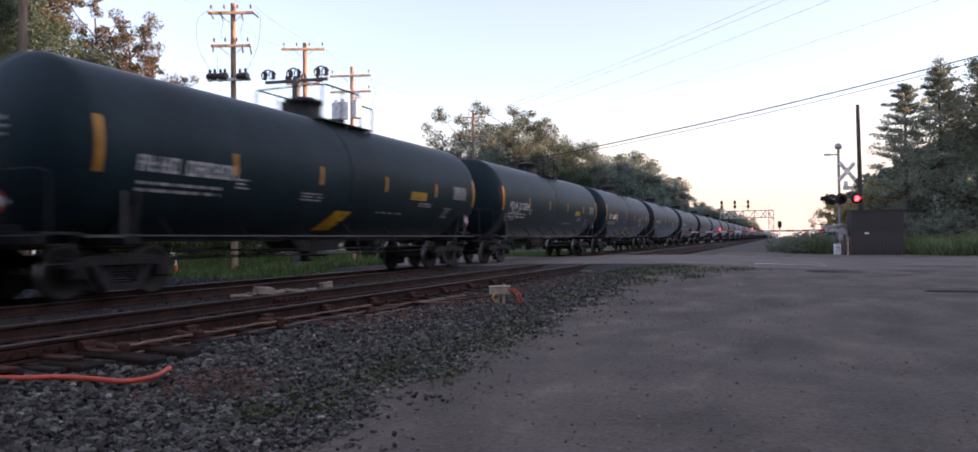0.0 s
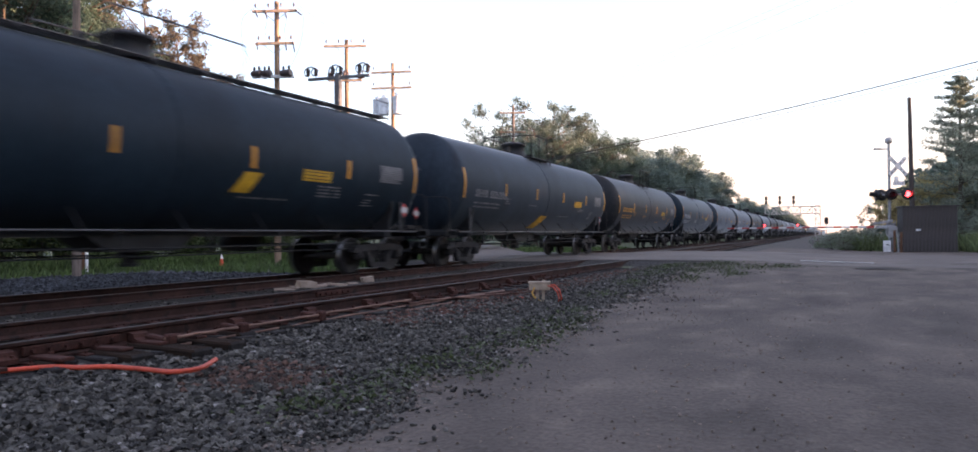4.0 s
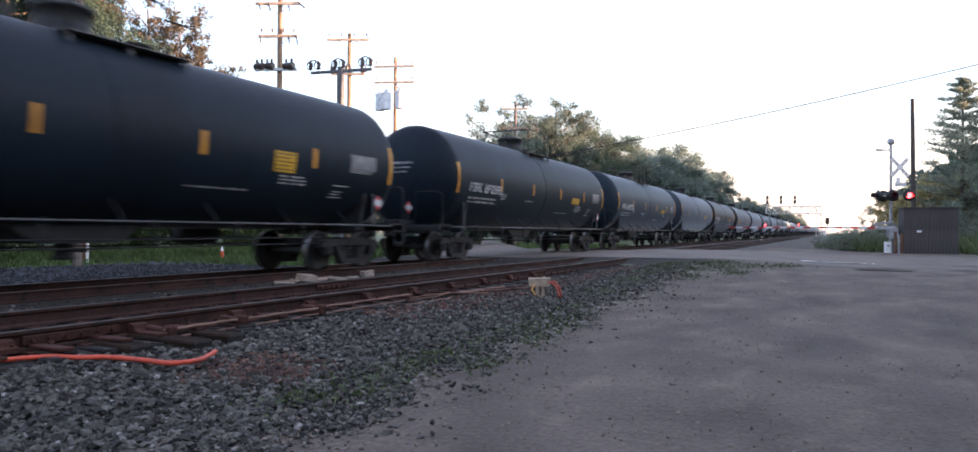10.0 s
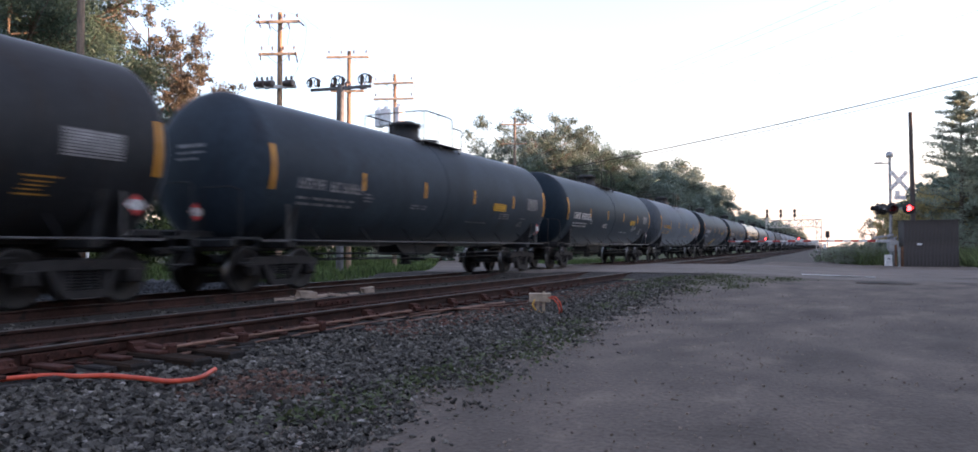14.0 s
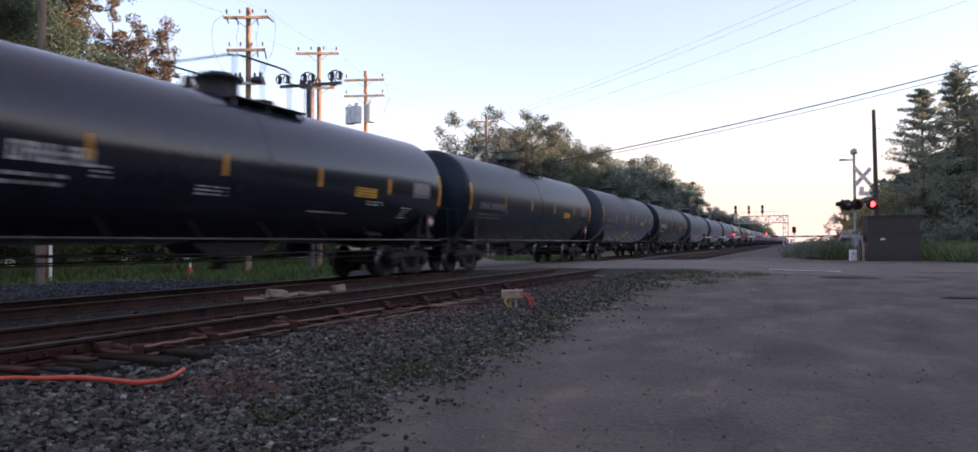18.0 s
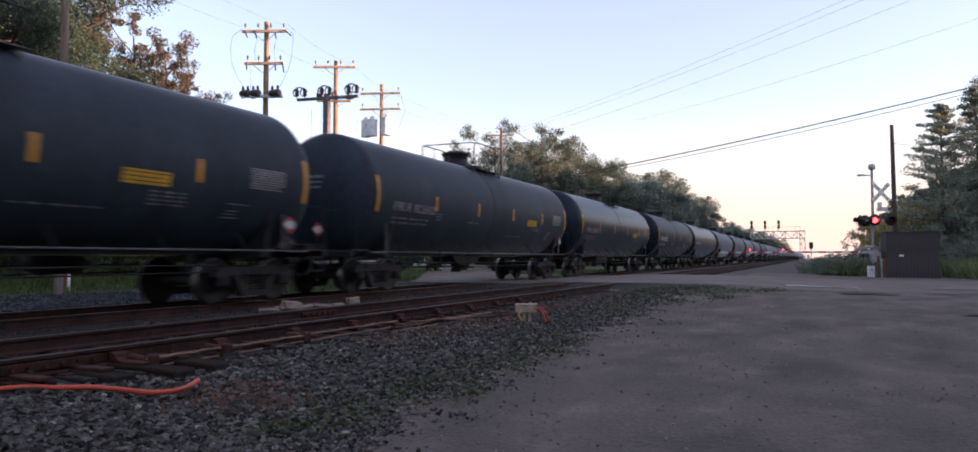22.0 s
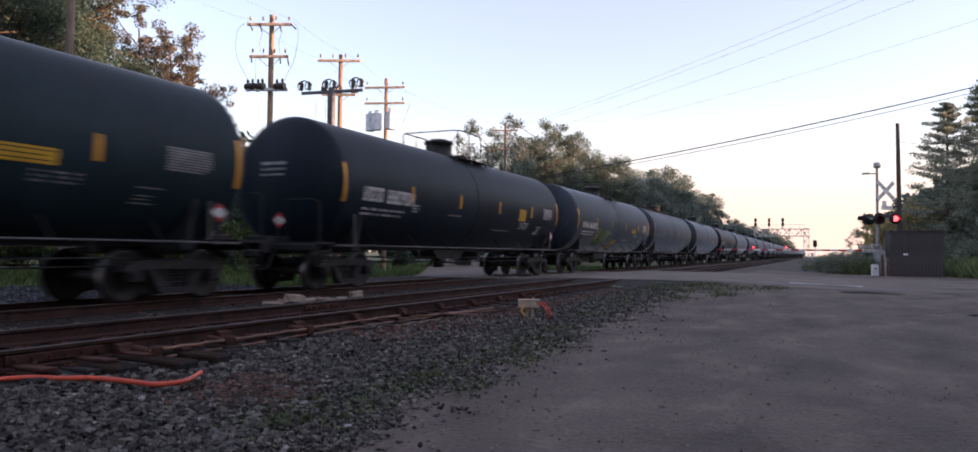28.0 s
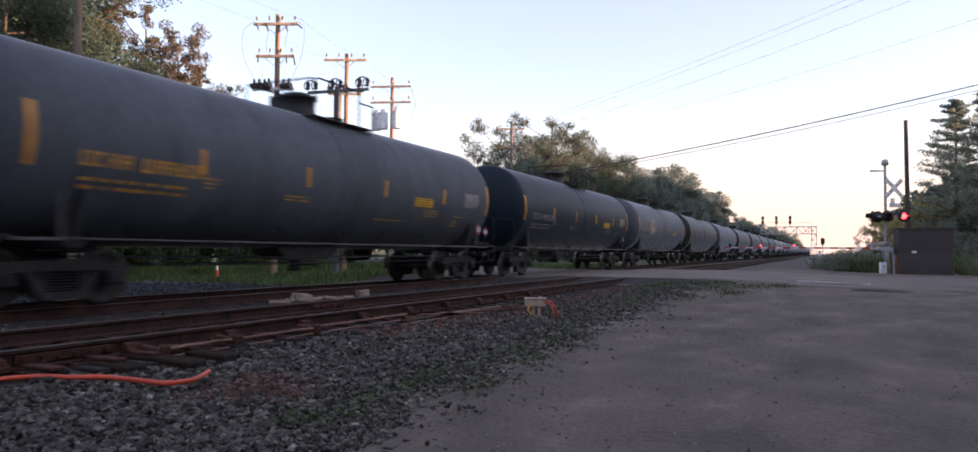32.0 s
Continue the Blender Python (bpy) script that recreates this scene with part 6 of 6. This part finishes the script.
keep = gx > -1.0 + 0.22 * np.abs(gy - 58)
gx, gy = gx[keep], gy[keep]
n = len(gx)
blades("tall_grass", rng, gx, gy, rng.uniform(0.4, 1.2, n) * np.clip((gx + 2.6) / 4, 0.25, 1), M_TALLGRASS, "tall green grass behind the gate arm", 0.05)


def weeds():
    """Leafy weed tufts in the seam between ballast and lot."""
    rng = np.random.default_rng(8)
    spots = [(-3.45, 4.75, 0.55), (-3.4, 5.2, 0.5), (-3.5, 5.7, 0.4), (-3.5, 6.4, 0.4), (-3.55, 7.4, 0.35), (-3.6, 8.6, 0.4), (-3.6, 9.8, 0.4), (-3.7, 11.2, 0.4), (-3.9, 13.5, 0.5), (-4.0, 16.0, 0.6),
             (-4.1, 18.5, 0.7), (-4.2, 20.5, 0.8), (-4.3, 22.0, 0.7), (-3.2, 21.5, 0.6), (-3.2, 19.5, 0.5), (-3.5, 4.3, 0.3), (-3.3, 10.4, 0.3), (-2.6, 20.4, 0.8), (-1.9, 21.6, 0.8), (-2.9, 22.6, 0.8), (-2.2, 19.0, 0.5), (-3.0, 17.5, 0.5), (-1.2, 22.4, 0.6), (-2.9, 6.2, 0.3), (-3.1, 7.9, 0.4), (-3.2, 9.2, 0.4)]
    P = []
    for x, y, r in spots:
        m = int((360 if y < 15 else 620) * r)
        P.append(np.stack([x + rng.normal(0, 0.38 * r, m), y + rng.normal(0, 0.7 * r, m), np.zeros(m)], 1))
    P = np.concatenate(P)
    P[:, 2] = [ground_z(x, y) for x, y in P[:, :2]]
    P[:, 2] += rng.uniform(0.0, 0.09, len(P))
    u = rng.normal(size=(len(P), 3)) * np.array([1, 1, 0.5])
    u /= np.linalg.norm(u, axis=1)[:, None]
    w = np.cross(u, rng.normal(size=(len(P), 3)))
    w /= np.linalg.norm(w, axis=1)[:, None]
    s = rng.uniform(0.012, 0.034, len(P))[:, None]
    v = np.stack([P - u * s, P - w * s * 0.5, P + u * s, P + w * s * 0.5], 1).reshape(-1, 3)
    tagged(soup("weeds", v, np.arange(4 * len(P)).reshape(-1, 4), M_WEED), "low green weeds in the gravel", "weeds", kind="stuff")


weeds()


def stones(name, rng, xs, ys, sizes, mat, label):
    """Angular crushed stones: jittered octahedra-like lumps with cut corners."""
    base = np.array([(1, 0, 0), (-1, 0, 0), (0, 1, 0), (0, -1, 0), (0, 0, 1), (0, 0, -1)], float)
    ext = np.array([(1, 1, 1), (1, -1, 1), (-1, 1, 1), (-1, -1, 1)], float) * 0.68
    base = np.concatenate([base, ext])
    tri = [(4, 6, 0), (4, 0, 7), (4, 6, 2), (4, 2, 8), (4, 8, 1), (4, 1, 9), (4, 9, 3), (4, 3, 7), (6, 0, 2), (8, 2, 1), (9, 1, 3), (7, 3, 0), (5, 0, 2), (5, 2, 1), (5, 1, 3), (5, 3, 0)]
    n = len(xs)
    sh = base[None] * rng.uniform(0.65, 1.25, (n, len(base), 1)) * rng.uniform(0.6, 1.3, (n, 1, 3))
    a = rng.uniform(0, 2 * np.pi, n)
    b = rng.uniform(-0.8, 0.8, n)
    ca, sa, cb_, sb = np.cos(a), np.sin(a), np.cos(b), np.sin(b)
    x, y, z = sh[..., 0], sh[..., 1], sh[..., 2]
    y, z = y * cb_[:, None] - z * sb[:, None], y * sb[:, None] + z * cb_[:, None]
    x, y = x * ca[:, None] - y * sa[:, None], x * sa[:, None] + y * ca[:, None]
    s = sizes[:, None]
    zz = np.array([ground_z(p, q) for p, q in zip(xs, ys)]) + sizes * rng.uniform(-0.3, 0.55, n)
    v = np.stack([xs[:, None] + x * s, ys[:, None] + y * s, zz[:, None] + z * s * 0.8], 2).reshape(-1, 3)
    f = (np.arange(n)[:, None, None] * len(base) + np.array(tri)[None]).reshape(-1, 3)
    return tagged(soup(name, v, f, mat), label, "gravel", kind="stuff")


rng = np.random.default_rng(21)
n = 36000
sx, sy = -5.75 + 3.6 * rng.random(n) ** 0.85, 2.2 + 21 * rng.random(n) ** 1.7
edge = np.array([lot_edge(p, q) for p, q in zip(sx, sy)])
keep = (edge < rng.exponential(0.009, n) - 0.005) & ((sx < -3.5 - 0.03 * (sy - 15)) | (sy < 15) | (rng.random(n) < 0.25))
stones("ballast_stones", rng, sx[keep], sy[keep], (rng.uniform(0.015, 0.041, n) * np.where(sx > -3.3, 0.7, 1.0))[keep], M_STONE, "loose angular grey ballast stones beside the track")
n = 900
sx, sy = rng.normal(-4.40, 0.20, n), rng.normal(4.95, 0.28, n)
stones("rusty_stones", rng, sx, sy, rng.uniform(0.018, 0.042, n), M_CLOD, "rust-brown stones heaped by the cable end")
n = 4200
sx, sy = rng.normal(-5.32, 0.26, n), 8.0 + 13.5 * rng.random(n) ** 1.2
stones("rusty_stones", rng, sx, sy, rng.uniform(0.016, 0.034, n), M_REDSTONE, "rust-stained stones along the empty track")
n = 70
sx, sy = rng.normal(-8.45, 0.12, n), rng.uniform(5.5, 12, n)
stones("pale_chips", rng, sx, sy, rng.uniform(0.015, 0.04, n), M_PALESTONE, "pale stone chips between the tracks")
n = 1100
sx, sy = rng.uniform(-5.3, -3.0, n), 2.4 + 17 * rng.random(n) ** 1.6
stones("pale_stones", rng, sx, sy, rng.uniform(0.012, 0.03, n), M_PALESTONE, "scattered pale stones in the ballast")
n = 900
sx, sy = rng.uniform(-10.6, -7.9, n), 4 + 20 * rng.random(n) ** 1.3
stones("ballast_stones", rng, sx, sy, rng.uniform(0.02, 0.04, n), M_STONE, "loose ballast stones between the tracks")
n = 14000
sx, sy = -3.5 + 6 * rng.random(n) ** 2.2, 2.2 + 16 * rng.random(n) ** 1.6
keep = rng.random(n) < 0.3 + 0.7 * np.exp(-(sx + 3.4) / 0.6)
stones("loose_pebbles", rng, sx[keep], sy[keep], rng.uniform(0.005, 0.016, n)[keep], M_PEBBLE, "small loose pebbles on the lot")


n = 7000
sx, sy = -23.2 + 7.4 * rng.random(n), 8.5 + 11.5 * rng.random(n)
keep = (sx + 16) ** 2 / 58 + (sy - 14.5) ** 2 / 34 < 1 + rng.normal(0, 0.12, n)
stones("shoulder_gravel", rng, sx[keep], sy[keep], rng.uniform(0.03, 0.055, n)[keep], M_SHOULDER, "loose blue-grey gravel beyond the tracks")


def hedge():
    rng = np.random.default_rng(31)
    m = 260
    at = np.stack([rng.uniform(-31.5, -28.0, m), rng.uniform(-8, 41, m), rng.uniform(0.1, 2.3, m)], 1)
    v, f = leaf_cloud(rng, at, rng.uniform(0.5, 1.0, m), 52000, 0.10, 0.8)
    tagged(soup("undergrowth", v, f, M_HEDGE), "dense green undergrowth below the trees", "shrubs", kind="stuff")


hedge()


# ---- movement ----
def motions():
    for k, c in CARS:
        y = c.location.y
        walk(c, [(0.0, pose(TRAIN_X, y, TRAIN_Z)), (32.0, pose(TRAIN_X, y - SPEED * 32.0, TRAIN_Z))])
    # added vanes cover the two ever-lit lenses by turns, in place of flashing
    for j, v in enumerate(VANES):
        def turned(t):
            return pose(0.17, -0.08, 0, 0, 0, 0 if ((0.788 * t + 0.27) % 1 < 0.5) == (j == 0) else 88)
        rows = [(0.0, turned(0.0))]
        for i in range(1, 52):
            t = (i / 2 - 0.27) / 0.788
            if 0.1 < t < 31.9:
                rows += [(t - 0.05, turned(t - 0.05)), (t + 0.05, turned(t + 0.05))]
        walk(v, rows + [(32.0, turned(32.0))])
    # every wheelset turns alike, so those at one end of a truck share their keys
    turning = {}
    for k, c in CARS:
        for t in c.children:
            for w in t.children:
                if w.name.startswith("wheelset"):
                    dy = w.matrix_basis.translation.y
                    side = dy > 0
                    if side not in turning:
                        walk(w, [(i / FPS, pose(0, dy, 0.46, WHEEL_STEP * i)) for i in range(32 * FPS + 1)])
                        turning[side] = w.animation_data
                    else:
                        w.rotation_mode = "QUATERNION"
                        w.animation_data_create()
                        w.animation_data.action = turning[side].action
                        w.animation_data.action_slot = turning[side].action_slot


motions()
